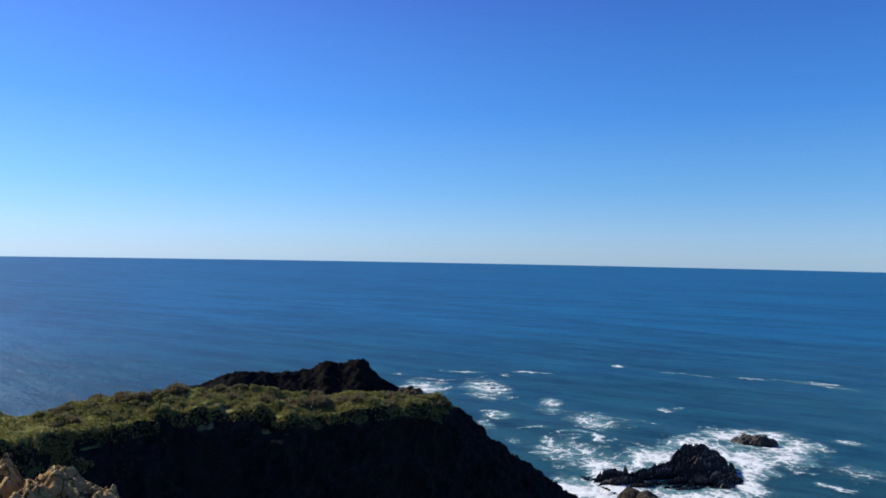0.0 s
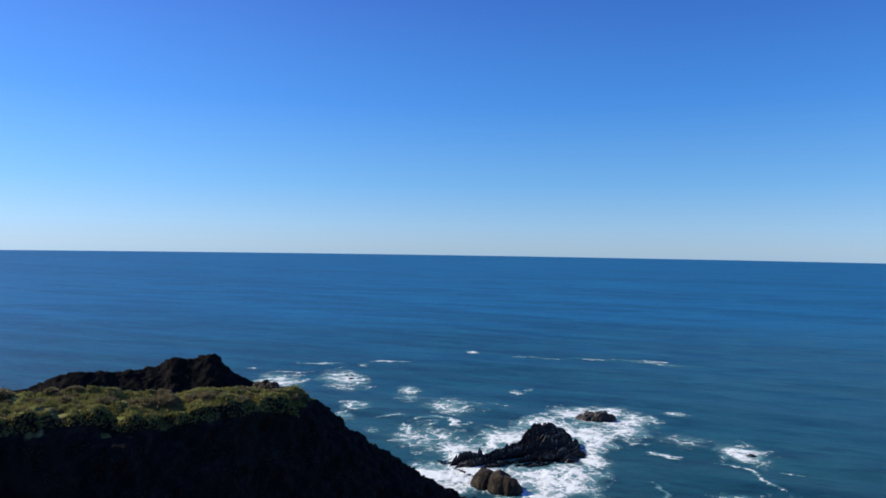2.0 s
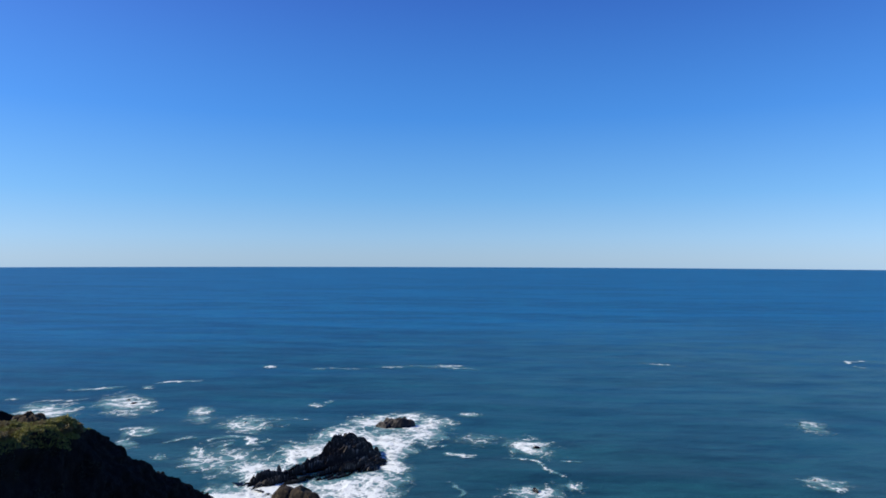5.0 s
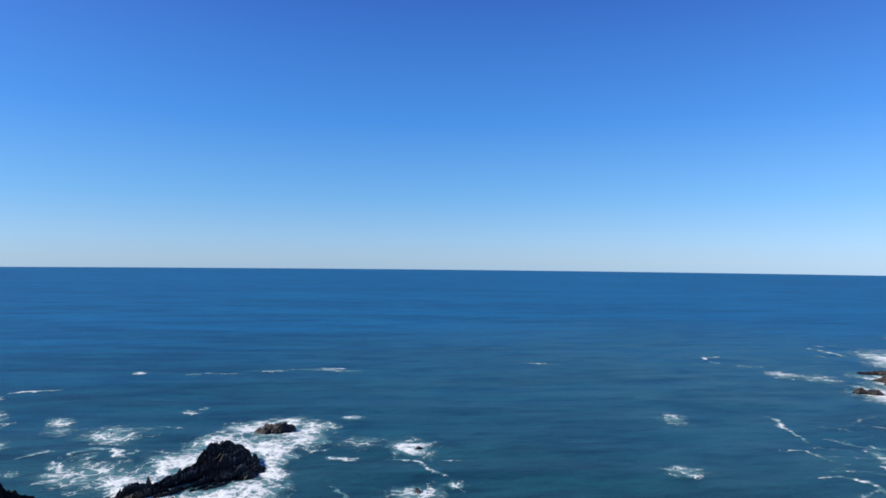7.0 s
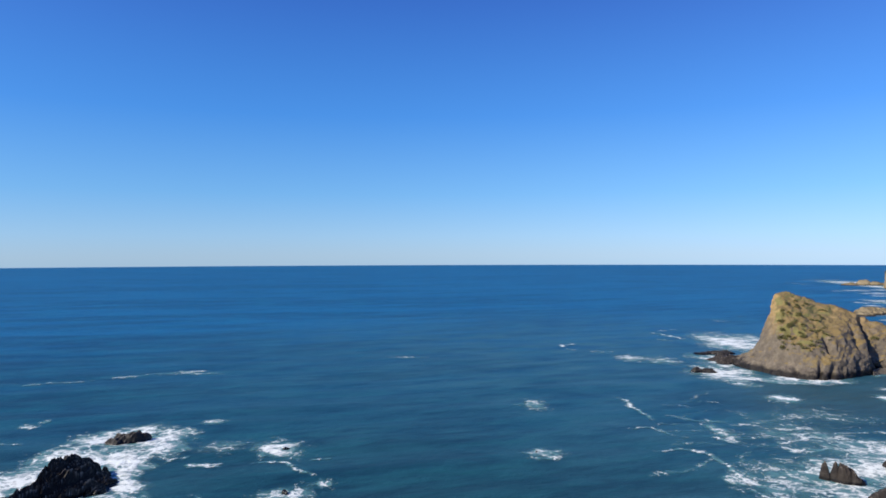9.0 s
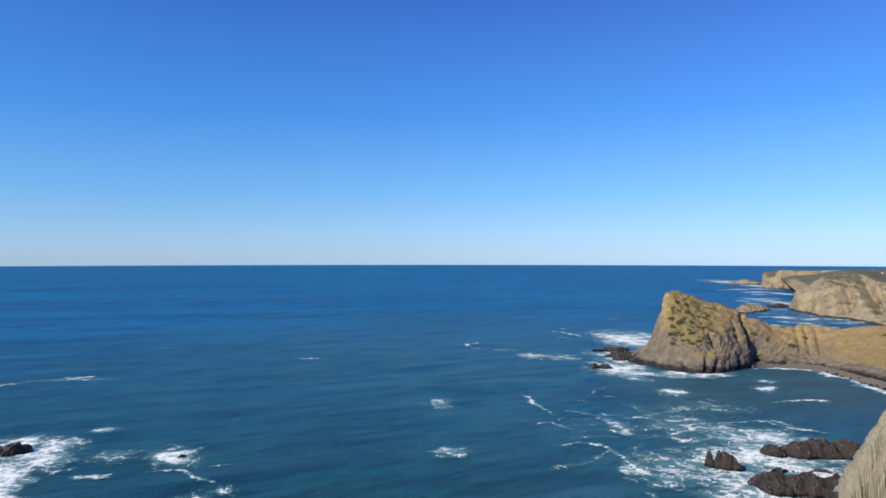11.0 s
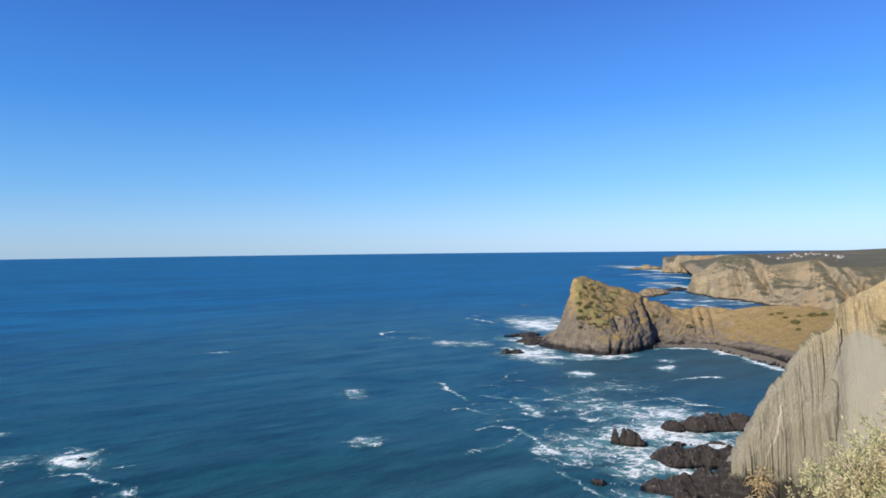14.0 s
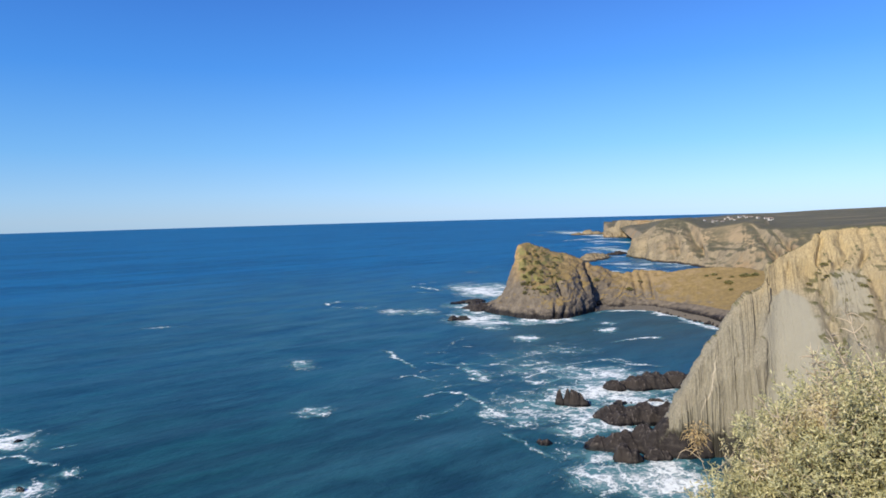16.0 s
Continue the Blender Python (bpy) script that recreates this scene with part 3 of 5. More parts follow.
def build_stack():
    """The big wedge of rock across the bay and the low neck that ties it to the land, with the beach at its foot."""
    crest = [(33.2, 424, -2), (34.7, 428, 3.3), (35.4, 431, 6.2), (36.1, 434, 12.3), (36.65, 436, 27.5), (37.25, 438, 39.0), (38.4, 440, 36.6), (39.7, 442, 33.2),
             (41.3, 444, 29.9), (42.3, 445, 26.9), (44, 445, 21.4), (45.1, 445, 18), (46.4, 444, 20.6), (47.6, 442, 20.5), (48.9, 440, 19.6), (50.4, 440, 21.6),
             (51.9, 438, 23.1), (54.3, 434, 23.3), (56, 428, 22.2), (60, 410, 24), (66, 380, 30)]
    foot = [(231, 356), (230, 345), (228, 332), (226, 322), (227, 312), (228, 303), (230, 295), (232.5, 289),
            (240, 285), (249, 285), (259, 288), (270, 292), (281, 296), (292, 292), (300, 282), (303, 270),
            (302, 258), (301, 244), (297, 232), (288, 200), (280, 160)]
    top = [polar(*c) for c in crest]
    wet = [(x, y, -4.0) for x, y in foot]
    base = [(x * 1.012, y * 1.012, 2.0 + 0.02 * k) for k, (x, y) in enumerate(foot)]
    waist = [(b[0] * 0.62 + t[0] * 0.38, b[1] * 0.62 + t[1] * 0.38, max(-1, t[2] * (0.60 if k < 11 else 0.45))) for k, (b, t) in enumerate(zip(base, top))]
    lee = [(x * 1.10, y * 1.06, -4) for x, y, z in top]
    lee[-2:] = [(400, 240, 24), (400, 190, 32)]

    def relief(p, n, v):
        rock = 1.5 * ridged(p / np.array([19, 19, 17.0]), 3) + 0.75 * ridged(p / np.array([6.5, 6.5, 8.0]), 4, 0.55) + 0.16 * beds(p, (0.55, -0.5, -0.65), 2.2, 1.8) + 0.3 * ridged(p / np.array([2.4, 2.4, 3.4]), 3)
        h = np.degrees(np.arctan2(p[:, 0], p[:, 1]))
        soft = np.clip((h - 46.5) / 2.5, 0, 1)
        for at, drift, wide, deep, lo, hi in ((42.43, 0.052, 0.16, 5.5, 0, 27), (42.75, 0.052, 0.5, 2.2, 0, 27), (39.65, 0.066, 0.13, 3.2, 9, 19), (40.0, 0.02, 0.3, 1.2, 8, 20),
                                              (41.6, 0.06, 0.12, 1.6, 10, 24), (38.9, -0.03, 0.16, 2.0, -4, 7), (40.3, -0.02, 0.14, 2.6, -4, 8), (41.3, -0.03, 0.16, 2.4, -4, 7), (42.2, 0.0, 0.14, 2.0, -4, 8),
                                              (45.9, 0.03, 0.16, 1.5, 5, 22), (46.5, 0.03, 0.14, 1.4, 5, 22), (47.2, 0.03, 0.16, 1.4, 5, 22)):
            gully = np.exp(-((h - at - drift * (26 - p[:, 2])) / wide) ** 2) * np.clip((p[:, 2] - lo) / 3, 0, 1) * np.clip((hi - p[:, 2]) / 3, 0, 1)
            rock = rock - deep * gully
        return rock * (1 - 0.65 * soft) * np.clip(v / 1.2, 0.35, 1)

    def zones(p):
        h = np.degrees(np.arctan2(p[:, 0], p[:, 1]))
        z = p[:, 2] + 4 * fbm(p / 9.0, 4)
        patch = np.clip((h - 36.6) / 0.5, 0, 1) * np.clip((40.9 + 0.05 * (z - 20) - h) / 0.8, 0, 1) * np.clip((z - 9 - 3.0 * np.abs(h - 38.8)) / 6, 0, 1)
        turf = np.clip((h - 43.8) / 1.2, 0, 1) * np.clip((z - 6 - 0.4 * np.abs(h - 52)) / 7, 0, 1) * (0.85 + 0.25 * fbm(p / np.array([6.0, 6.0, 22.0]), 4))
        return {"slab": np.clip(turf, 0, 0.9), "vein": 0 * h, "growth": patch * (0.55 + 0.6 * fbm(p / 5.0, 4))}

    return land("rock_headland", [wet, base, waist, top, lee], 520, [8, 34, 46, 40], relief, STACK,
                "grey and ochre rock headland with grassy patches across the bay", "headland", zones)


stack, stack_grid = build_stack()


def build_beach():
    line = [(270, 288), (279, 291), (288, 287), (294, 276), (296, 265), (293, 252), (289, 240), (286, 226), (279, 212), (272, 190)]
    low = [(x * 1.012, y * 1.012, -1.2) for x, y in line]
    high = [(x * 1.032, y * 1.032, 2.4) for x, y in line]
    mid = [(x * 1.022, y * 1.022, 0.9) for x, y in line]
    p, f, v, _ = loft([low, mid, high], 160, [8, 12], lambda p, n, v: 0.35 * fbm(p / 2.0) + 0.25 * ridged(p / 0.9, 3))
    tagged(link_mesh("beach", p, f, SHINGLE), "narrow shingle beach below the headland", "beach", kind="structure")


build_beach()


def build_far_coast():
    rim = [(46.0, 870, 6), (46.1, 850, 21), (46.6, 845, 25), (48, 850, 38.4), (48.8, 860, 44), (50.0, 850, 43), (51.4, 800, 35.5), (52.4, 785, 37), (54.7, 770, 41.8),
           (55.5, 740, 36.5), (57, 720, 36), (60, 690, 38), (66, 640, 42), (74, 600, 46)]
    foot = [(622, 606), (605, 575), (590, 545), (577, 525), (574, 508), (573, 492), (566, 472), (556, 456), (545, 430),
            (535, 400), (525, 370), (515, 330), (500, 250), (480, 160)]
    sky_line = [(44.6, 1700, 26), (45.5, 1800, 26), (46.3, 1900, 26), (47.5, 2100, 22), (49, 2300, 19), (50, 2500, 17.5), (51, 2700, 16), (52, 2900, 15.5), (53.6, 3100, 18),
                (55, 3200, 19.5), (57, 3300, 21), (60, 3300, 29), (66, 3300, 38), (74, 3300, 40)]
    top = [polar(*c) for c in rim]
    wet = [(x, y, -4.0) for x, y in foot]
    waist = [(w[0] * 0.5 + t[0] * 0.5, w[1] * 0.5 + t[1] * 0.5, t[2] * 0.62) for w, t in zip(wet, top)]
    shelf = [(t[0] * 1.06 + 10, t[1] * 1.04, t[2] + 1.0) for t in top]
    end = [polar(*c) for c in sky_line]
    last = [polar(h, 4600, -20) for h, d, z in sky_line]

    def relief(p, n, v):
        rock = 3.6 * ridged(p / np.array([34, 34, 40.0])) + 0.8 * ridged(p / np.array([11, 11, 16.0]), 4, 0.55) + 0.6 * beds(p, (0.5, -0.8, 0.2), 5.0, 1.4)
        h = np.degrees(np.arctan2(p[:, 0], p[:, 1]))
        for at, drift, wide, deep, lo, hi in ((50.7, 0.03, 0.35, 9, 8, 46), (47.3, -0.02, 0.25, 6, 4, 34), (55.7, 0.06, 0.4, 10, 6, 44), (56.8, 0.08, 0.25, 7, 6, 40), (49.3, 0.02, 0.2, 4, 4, 30)):
            rock = rock - deep * np.exp(-((h - at - drift * (30 - p[:, 2])) / wide) ** 2) * np.clip((p[:, 2] - lo) / 6, 0, 1) * np.clip((hi - p[:, 2]) / 6, 0, 1)
        bowl = np.exp(-((h - 53.2) / 1.3) ** 2) * np.clip((p[:, 2] - 16) / 6, 0, 1)
        rock = rock * (1 - 0.65 * bowl) - 7 * bowl
        return np.where(v < 2.05, rock * np.clip((2.15 - v), 0, 1), 1.2 * fbm(p / 60.0, 4)) * np.where(v > 3.6, 0.4, 1)

    def zones(p):
        h = np.degrees(np.arctan2(p[:, 0], p[:, 1])) + 0.3 * fbm(p / 40.0, 3)
        z = p[:, 2] + 4 * fbm(p / 30.0, 3)
        bowl = np.clip((h - 51.0) / 0.3, 0, 1) * np.clip((55.2 - h) / 0.3, 0, 1) * np.clip((z - 18) / 6, 0, 1) * np.clip((44 - z) / 3, 0, 1) * (np.hypot(p[:, 0], p[:, 1]) < 830)
        belt = np.exp(-((z - 19 - 2.0 * (h - 53.5)) / 2.5) ** 2) * np.clip((h - 52.6) / 0.3, 0, 1) * np.clip((55 - h) / 0.3, 0, 1)
        dome = np.exp(-((h - 48.0) / 0.5) ** 2) * np.exp(-((z - 33) / 6) ** 2) + np.clip((h - 55.4) / 0.3, 0, 1) * np.clip((fbm(p / 14.0, 4) + 0.1) * 2, 0, 1)
        return {"slab": 0.85 * bowl, "growth": 0.45 * belt + 0.5 * dome, "vein": 0 * h}

    return land("far_coast", [wet, waist, top, shelf, end, last], 360, [26, 30, 8, 40, 4], relief, COAST,
         "far pale cliffs with dark scrub on the plateau", "coast", zones)


coast, coast_grid = build_far_coast()


def build_far_point():
    rim = [(43.9, 1445, 3), (44.2, 1440, 17), (44.8, 1435, 22), (45.1, 1430, 33.2), (46, 1425, 33.5), (46.9, 1420, 34), (48.5, 1420, 34.5), (51, 1440, 35)]
    top = [polar(*c) for c in rim]
    wet = [(t[0] * 0.985, t[1] * 0.985, -3.0) for t in top]
    back = [polar(h, 1750, 26) for h, d, z in rim]

    def relief(p, n, v):
        return (8.0 * ridged(p / np.array([20, 20, 60.0]))) * np.clip(1.4 - v, 0.1, 1)

    land("far_point", [wet, top, back], 160, [24, 12], relief, COAST, "distant cliff point beyond the bay", "coast")


build_far_point()


def build_strata_cliff():
    """The pale cliff of upright layers on the right of the bay."""
    crest = [(47.4, 172, -2), (49.0, 174, 9.5), (50.7, 176, 19.6), (52.06, 180, 25.5), (53.56, 184, 32.8), (54.5, 187, 36.7), (55.7, 190, 38.9), (56.1, 193, 43.8),
             (56.8, 196, 46.2), (58.7, 200, 49.9), (59.2, 202, 52.2), (60.3, 204, 53.2), (62.4, 206, 53.7), (66, 208, 53.6), (72, 210, 54), (80, 215, 54)]
    foot = [(47.2, 170), (48.4, 169), (49.6, 169), (50.8, 170), (52, 171), (53.2, 171), (54.4, 170), (55.6, 169),
            (56.8, 167), (58.4, 164), (60, 161), (62, 158), (65, 153), (69, 147), (75, 138), (84, 128)]
    top = [polar(*c) for c in crest]
    wet = [polar(h, d, -4) for h, d in foot]
    waist = []
    for k, (w, t) in enumerate(zip(wet, top)):
        q = 0.30 if k < 8 else 0.42
        waist.append((w[0] * (1 - q) + t[0] * q, w[1] * (1 - q) + t[1] * q, max(-3, t[2] * 0.52)))
    brow = [(t[0] * 1.015, t[1] * 1.015, t[2] + 0.2) for t in top]
    lee = [(t[0] * 1.10 + 6, t[1] * 1.12 + 8, t[2] * (0.0, 0.15, 0.45, 0.8)[min(3, k - 9)] - (4 if k < 10 else 0) if 9 <= k < 13 else (-4 if k < 9 else t[2])) for k, t in enumerate(top)]

    def relief(p, n, v):
        h = np.degrees(np.arctan2(p[:, 0], p[:, 1]))
        h = h + 0.8 * fbm(p / np.array([13.0, 13.0, 17.0]), 4)
        slab = np.clip((h - 55.4) / 0.6, 0, 1) * np.clip((59.5 - h) / 0.8, 0, 1) * np.clip((40 - p[:, 2]) / 4, 0, 1)
        ribs = 0.30 * beds(p * np.array([1, 1, 0.35]), (0.62, -0.76, 0.16), 1.9, 0.8) + 0.14 * ridged(p / np.array([5, 5, 30.0]), 3)
        ribs = ribs + 0.20 * beds(p * np.array([1, 1, 0.25]), (0.62, -0.76, 0.16), 0.55, 0.8, 5)
        rough = 1.0 * ridged(p / np.array([7, 7, 11.0])) + 0.22 * beds(p, (0.62, -0.76, 0.2), 1.1, 1.0)
        w = np.clip((h - 57.5) / 2.5, 0, 1)
        full = ribs * (1 - w) + rough * w
        for at, drift, wide, deep, lo, hi in ((58.7, 0.12, 0.55, 2.6, 20, 46), (59.7, 0.02, 0.22, 1.8, 43, 56), (60.9, 0.0, 0.3, 1.8, 42, 56), (62.2, 0.02, 0.25, 1.6, 42, 56),
                                              (62.6, 0.1, 0.5, 2.2, 20, 44), (56.0, 0.0, 0.12, 0.6, 10, 42), (52.6, 0.05, 0.10, 0.4, 4, 30), (57.3, 0.0, 0.15, 1.0, 40, 50)):
            gully = np.exp(-((h - at - drift * (44 - p[:, 2])) / wide) ** 2) * np.clip((p[:, 2] - lo) / 3, 0, 1) * np.clip((hi - p[:, 2]) / 3, 0, 1)
            full = full - deep * gully
        full = full + 1.3 * np.clip((56.0 - h) / 0.15, 0, 1) * np.clip(p[:, 2] / 8, 0, 1) - 0.6
        return full * (1 - 0.85 * slab) * np.where(v > 3, 0.3, 1) * (0.25 + 0.75 * np.clip(np.abs(v - 2) / 0.2, 0, 1))

    def zones(p):
        h = np.degrees(np.arctan2(p[:, 0], p[:, 1])) + 0.8 * fbm(p / np.array([13.0, 13.0, 17.0]), 4)
        z = p[:, 2] + 2.5 * fbm(p / 8.0, 3)
        slab = np.clip((h - 55.9) / 0.25, 0, 1) * np.clip((59.0 + 0.12 * (36 - z) - h) / 0.4, 0, 1) * np.clip((39 - 1.2 * np.abs(h - 57.2) - z) / 0.9, 0, 1) * np.clip((z - 4) / 4, 0, 1)
        upper = np.clip((h - 60.2) / 0.4, 0, 1) * np.clip((62.6 - h) / 0.4, 0, 1) * np.clip((44 - z) / 2, 0, 1) * np.clip((z - 32) / 3, 0, 1)
        line = 58.9 + 0.12 * (44 - z)
        growth = 0.42 * np.exp(-((h - line) / 0.6) ** 2) * np.clip((46 - z) / 3, 0, 1)
        vein = np.exp(-((h - 51.75 - 0.035 * (z - 12)) / 0.045) ** 2) * np.clip((z - 9) / 3, 0, 1) * np.clip((25 - z) / 2, 0, 1)
        return {"slab": np.maximum(slab, 0.8 * upper), "growth": growth, "vein": vein}

    return land("layered_cliff", [wet, waist, top, brow, lee], 860, [60, 76, 4, 30], relief, STRATA,
                "pale grey cliff of upright rock layers with an ochre top", "cliff", zones)


cliff, cliff_grid = build_strata_cliff()


# ---- rocks in the sea ----
def sea_rock(x, y, long, wide, high, turned=0.0, seed=0, label="dark wet rock washed by white surf", mat=None, n=90, z=0.0):
    """A rock awash: an uneven mound `long` by `wide` metres with layered ledges."""
    th = np.linspace(0, 2 * np.pi, n, endpoint=False)
    rho = np.linspace(1.0, 0.0, n // 2)
    t, r = np.meshgrid(th, rho, indexing="ij")
    t, r = t.ravel(), r.ravel()
    off = np.array([seed * 7.13, seed * 3.7, seed * 1.9])
    edge = 1 + 0.22 * perlin(np.stack([np.cos(t) * 1.6, np.sin(t) * 1.6, 0 * t], 1) + off) + 0.10 * perlin(np.stack([np.cos(t) * 5, np.sin(t) * 5, 0 * t], 1) + off)
    px = r * edge * np.cos(t)
    py = r * edge * np.sin(t)
    rng = np.random.RandomState(100 + seed)
    h = np.full_like(px, 1.0) - 0.22 * (px * rng.normal() + py * rng.normal())
    for k in range(11):
        a = 2 * math.pi * (k + rng.uniform(-0.4, 0.4)) / 11
        h = np.minimum(h, rng.uniform(0.75, 2.6) * (rng.uniform(0.82, 1.12) - (px * math.cos(a) + py * math.sin(a))))
    round_h = (1 - r ** 1.7) ** 0.8
    h = 0.85 * np.clip(h, -0.2, 1.3) + 0.15 * round_h
    p = np.stack([px * long / 2, py * wide / 2, h * high - 1.6 * r ** 4], 1)
    size = (long * wide) ** 0.5
    q = p + off * 10
    amp = min(1.0, size / 14)
    p[:, 2] += amp * (0.7 * ridged(q / (0.34 * size), 3, 0.42) + 0.5 * beds(q, (0.7, 0.2, 0.7), 0.09 * size, 1.2, seed)) * np.clip(1.25 - r, 0.15, 1) * high / 4.5
    p[:, :2] += (amp * 0.5 * fbm(q / (0.2 * size), 4) * (high / 5))[:, None] * np.stack([np.cos(t), np.sin(t)], 1) * (0.2 + r[:, None])
    ob = link_mesh("sea_rock", p, grid_faces(n, n // 2, True), mat or WET_SHADED_ROCK, smooth=False)
    ob.matrix_world = pose(x, y, z, 0, 0, turned)
    tagged(ob, label, "rock")
    return ob


def crag(x, y, lobes, seed, label, mat=None, cell=0.2, rough=1.0, blunt=2.6, grain=1.0, z0=0.0, name="sea_rock"):
    """A craggy rock awash, grown together from lobes: each an offset, a length, a width and a height."""
    x0, x1 = min(l[0] - l[2] * 0.75 for l in lobes) - 1, max(l[0] + l[2] * 0.75 for l in lobes) + 1
    y0, y1 = min(l[1] - l[2] * 0.75 for l in lobes) - 1, max(l[1] + l[2] * 0.75 for l in lobes) + 1
    gx, gy = np.arange(x0, x1, cell), np.arange(y0, y1, cell)
    a, b = [c.ravel() for c in np.meshgrid(gx, gy, indexing="ij")]
    p = np.stack([a, b, 0 * a], 1) / grain + seed * 13.7
    wa, wb = a + 0.6 * grain * fbm(p / 3.2, 3, 0.45), b + 0.6 * grain * fbm(p / 3.2 + 40, 3, 0.45)
    rng = np.random.RandomState(seed)
    z = np.full_like(a, -3.0)
    for dx, dy, long, wide, high in lobes:
        turn_by = math.radians(-42 + rng.uniform(-20, 20))
        u = ((wa - dx) * math.cos(turn_by) + (wb - dy) * math.sin(turn_by)) / (long / 2)
        v = ((wb - dy) * math.cos(turn_by) - (wa - dx) * math.sin(turn_by)) / (wide / 2)
        body = high * (1 - np.hypot(u, v) ** blunt)
        # a few broken planes cut each lobe
        for _ in range(4):
            w = rng.uniform(0, 2 * math.pi)
            body = np.minimum(body, high * rng.uniform(1.0, 1.25) - high * rng.uniform(0.3, 0.9) * np.clip(u * math.cos(w) + v * math.sin(w), -0.4, 2))
        z = np.maximum(z, np.clip(body, -3.0, None))
    keep = np.clip(z / 1.5 + 0.5, 0, 1)
    q = np.stack([a, b, 0.35 * z], 1) / grain + seed * 13.7
    z = z + rough * grain * keep * (0.75 * (ridged(q / 3.6, 4, 0.5) - 0.3) + 0.2 * beds(q, (0.7, -0.5, 0.5), 1.1, 1.3, seed) + 0.12 * fbm(q / 1.1, 4))
    f = grid_faces(len(gx), len(gy))
    f = f[z[f].max(axis=1) > -1.2]
    used, f = np.unique(f, return_inverse=True)
    ob = link_mesh(name, np.stack([a, b, z], 1)[used], f.reshape(-1, 4), mat or SHORE_ROCK)
    ob.matrix_world = pose(x, y, z0)
    tagged(ob, label, "rock")
    return ob


def ledge_rock():
    """The long rock off the spur: upturned slate layers that stand as broken ribs along a steep dark crest, over a low apron."""
    nx, ny = 260, 190
    gx, gy = np.linspace(-27, 25, nx), np.linspace(-19, 12, ny)
    x, y = [a.ravel() for a in np.meshgrid(gx, gy, indexing="ij")]
    p = np.stack([x, y, 0 * x], 1)
    high = np.interp(x, [-27, -24, -10, 0, 4, 6, 9, 12, 15, 18, 21, 23, 25], [-0.5, 0.0, 0.4, 1.3, 2.8, 5.6, 7.4, 7.9, 7.5, 6.9, 5.2, 3.4, -0.5])
    high = high + np.clip(high, 0, 2) * 0.2 * ridged(np.stack([x / 3.0, 0 * x, 0 * x + 4.4], 1), 3)
    wide = np.interp(x, [-27, -22, -10, 0, 8, 16, 22, 25], [3, 6, 14, 19, 20, 16, 11, 6]) * (1 + 0.2 * fbm(p / 6.0, 4))
    ridge = 5.0 + 1.2 * fbm(p / 7.0 + 3, 3) - 0.03 * x
    down = (ridge - y) / wide
    front = 0.62 * (1 - np.clip(down / 0.42, 0, 1) ** 1.1) + 0.38 * (1 - np.clip(down, 0, 2) ** 2.0)
    back = 1 - np.clip((y - ridge) / 3.2, 0, 2)
    z = high * np.minimum(front, back) - 1.6 * np.clip((x - 22.5) / 2, 0, 1) - 1.2 * np.clip((-14 - y) / 3, 0, 1)
    solid = np.clip(4 * np.minimum(front, back), 0, 1) * np.clip((x + 27) / 4, 0, 1) * np.clip((25 - x) / 3, 0, 1)
    # upturned layers: each rib rises slowly and breaks off steeply, and snaps here and there along its run
    for thick, lean, rise, block in ((3.4, 0.16, 1.7, 17.0), (1.5, 0.19, 1.3, 11.0)):
        s = (y + lean * x) / thick + 0.55 * fbm(p / np.array([16.0, 7.0, 1.0]), 3)
        rib = np.floor(s)
        step = perlin(np.stack([rib * 3.71 + 0.3, x / block + rib * 5.3, 0 * x + thick], 1))
        snap = np.clip(ridged(np.stack([rib * 2.9, x / block * 1.6 + rib * 1.7, 0 * x + 2 * thick], 1), 1) * 6 - 2.2, 0, 1)
        bare = np.clip(1.5 - (x + 4) / 30, 0.95, 1.8)
        z = z + rise * bare * solid * (0.9 * step - 0.6 * snap + 1.0 * ((1 - (s - rib)) ** 1.3 - 0.45))
    # a cleft parts the low block on the seaward side from the crest
    z = z - 2.6 * solid * np.exp(-((y + 4.5 - 0.45 * (x - 14)) / 0.8) ** 2) * np.clip((x - 4) / 5, 0, 1)
    z = z + 0.7 * (ridged(p / np.array([9.0, 2.4, 1.0]), 3, 0.45) - 0.4) * np.clip(z / 2 + 0.4, 0, 1) + 0.06 * fbm(p / 1.2, 3)
    z = np.maximum(z, -1.6)
    ob = link_mesh("sea_rock", np.stack([x, y, z], 1), grid_faces(nx, ny), WET_SHADED_ROCK, smooth=False)
    ob.matrix_world = pose(-65.5, 187, 0, 0, 0, 62) @ Matrix.Diagonal((0.88, 0.86, 0.95, 1))
    tagged(ob, "long dark slate rock with slanting ledges in surf", "rock")


# rocks off the spur
ledge_rock()
crag(-57.5, 239, [(-2.2, 0, 7, 10, 2.8), (1.2, 1, 7, 9, 3.2), (3.6, 1.5, 5, 7, 2.2), (-4.2, -1, 4, 6, 2.2)], 52, "low dark rock ringed with white foam", WET_SHADED_ROCK, 0.2, 1.3)
crag(-62.6, 158.5, [(-3.4, 0.5, 7.5, 7, 4.3), (0.8, 0, 8.5, 8, 4.7), (3.8, -0.5, 6.5, 6.5, 4.2)], 53, "blocky brown rock at the foot of the headland", BROWN_ROCK, 0.15, 0.35, 4.0)
# boulders on the headland's top
_bx, _by, _bz = polar(-40.7, 134, 0)
crag(_bx, _by, [(0, 0, 3.6, 3.0, 1.3), (1.6, 0.4, 2.4, 2.2, 1.1), (-1.8, -0.2, 2.2, 2.0, 0.8)], 61, "dark weathered boulder on the grassy headland", BROWN_ROCK, 0.08, 1.0, 2.6, 0.4, 32.9, "boulder")
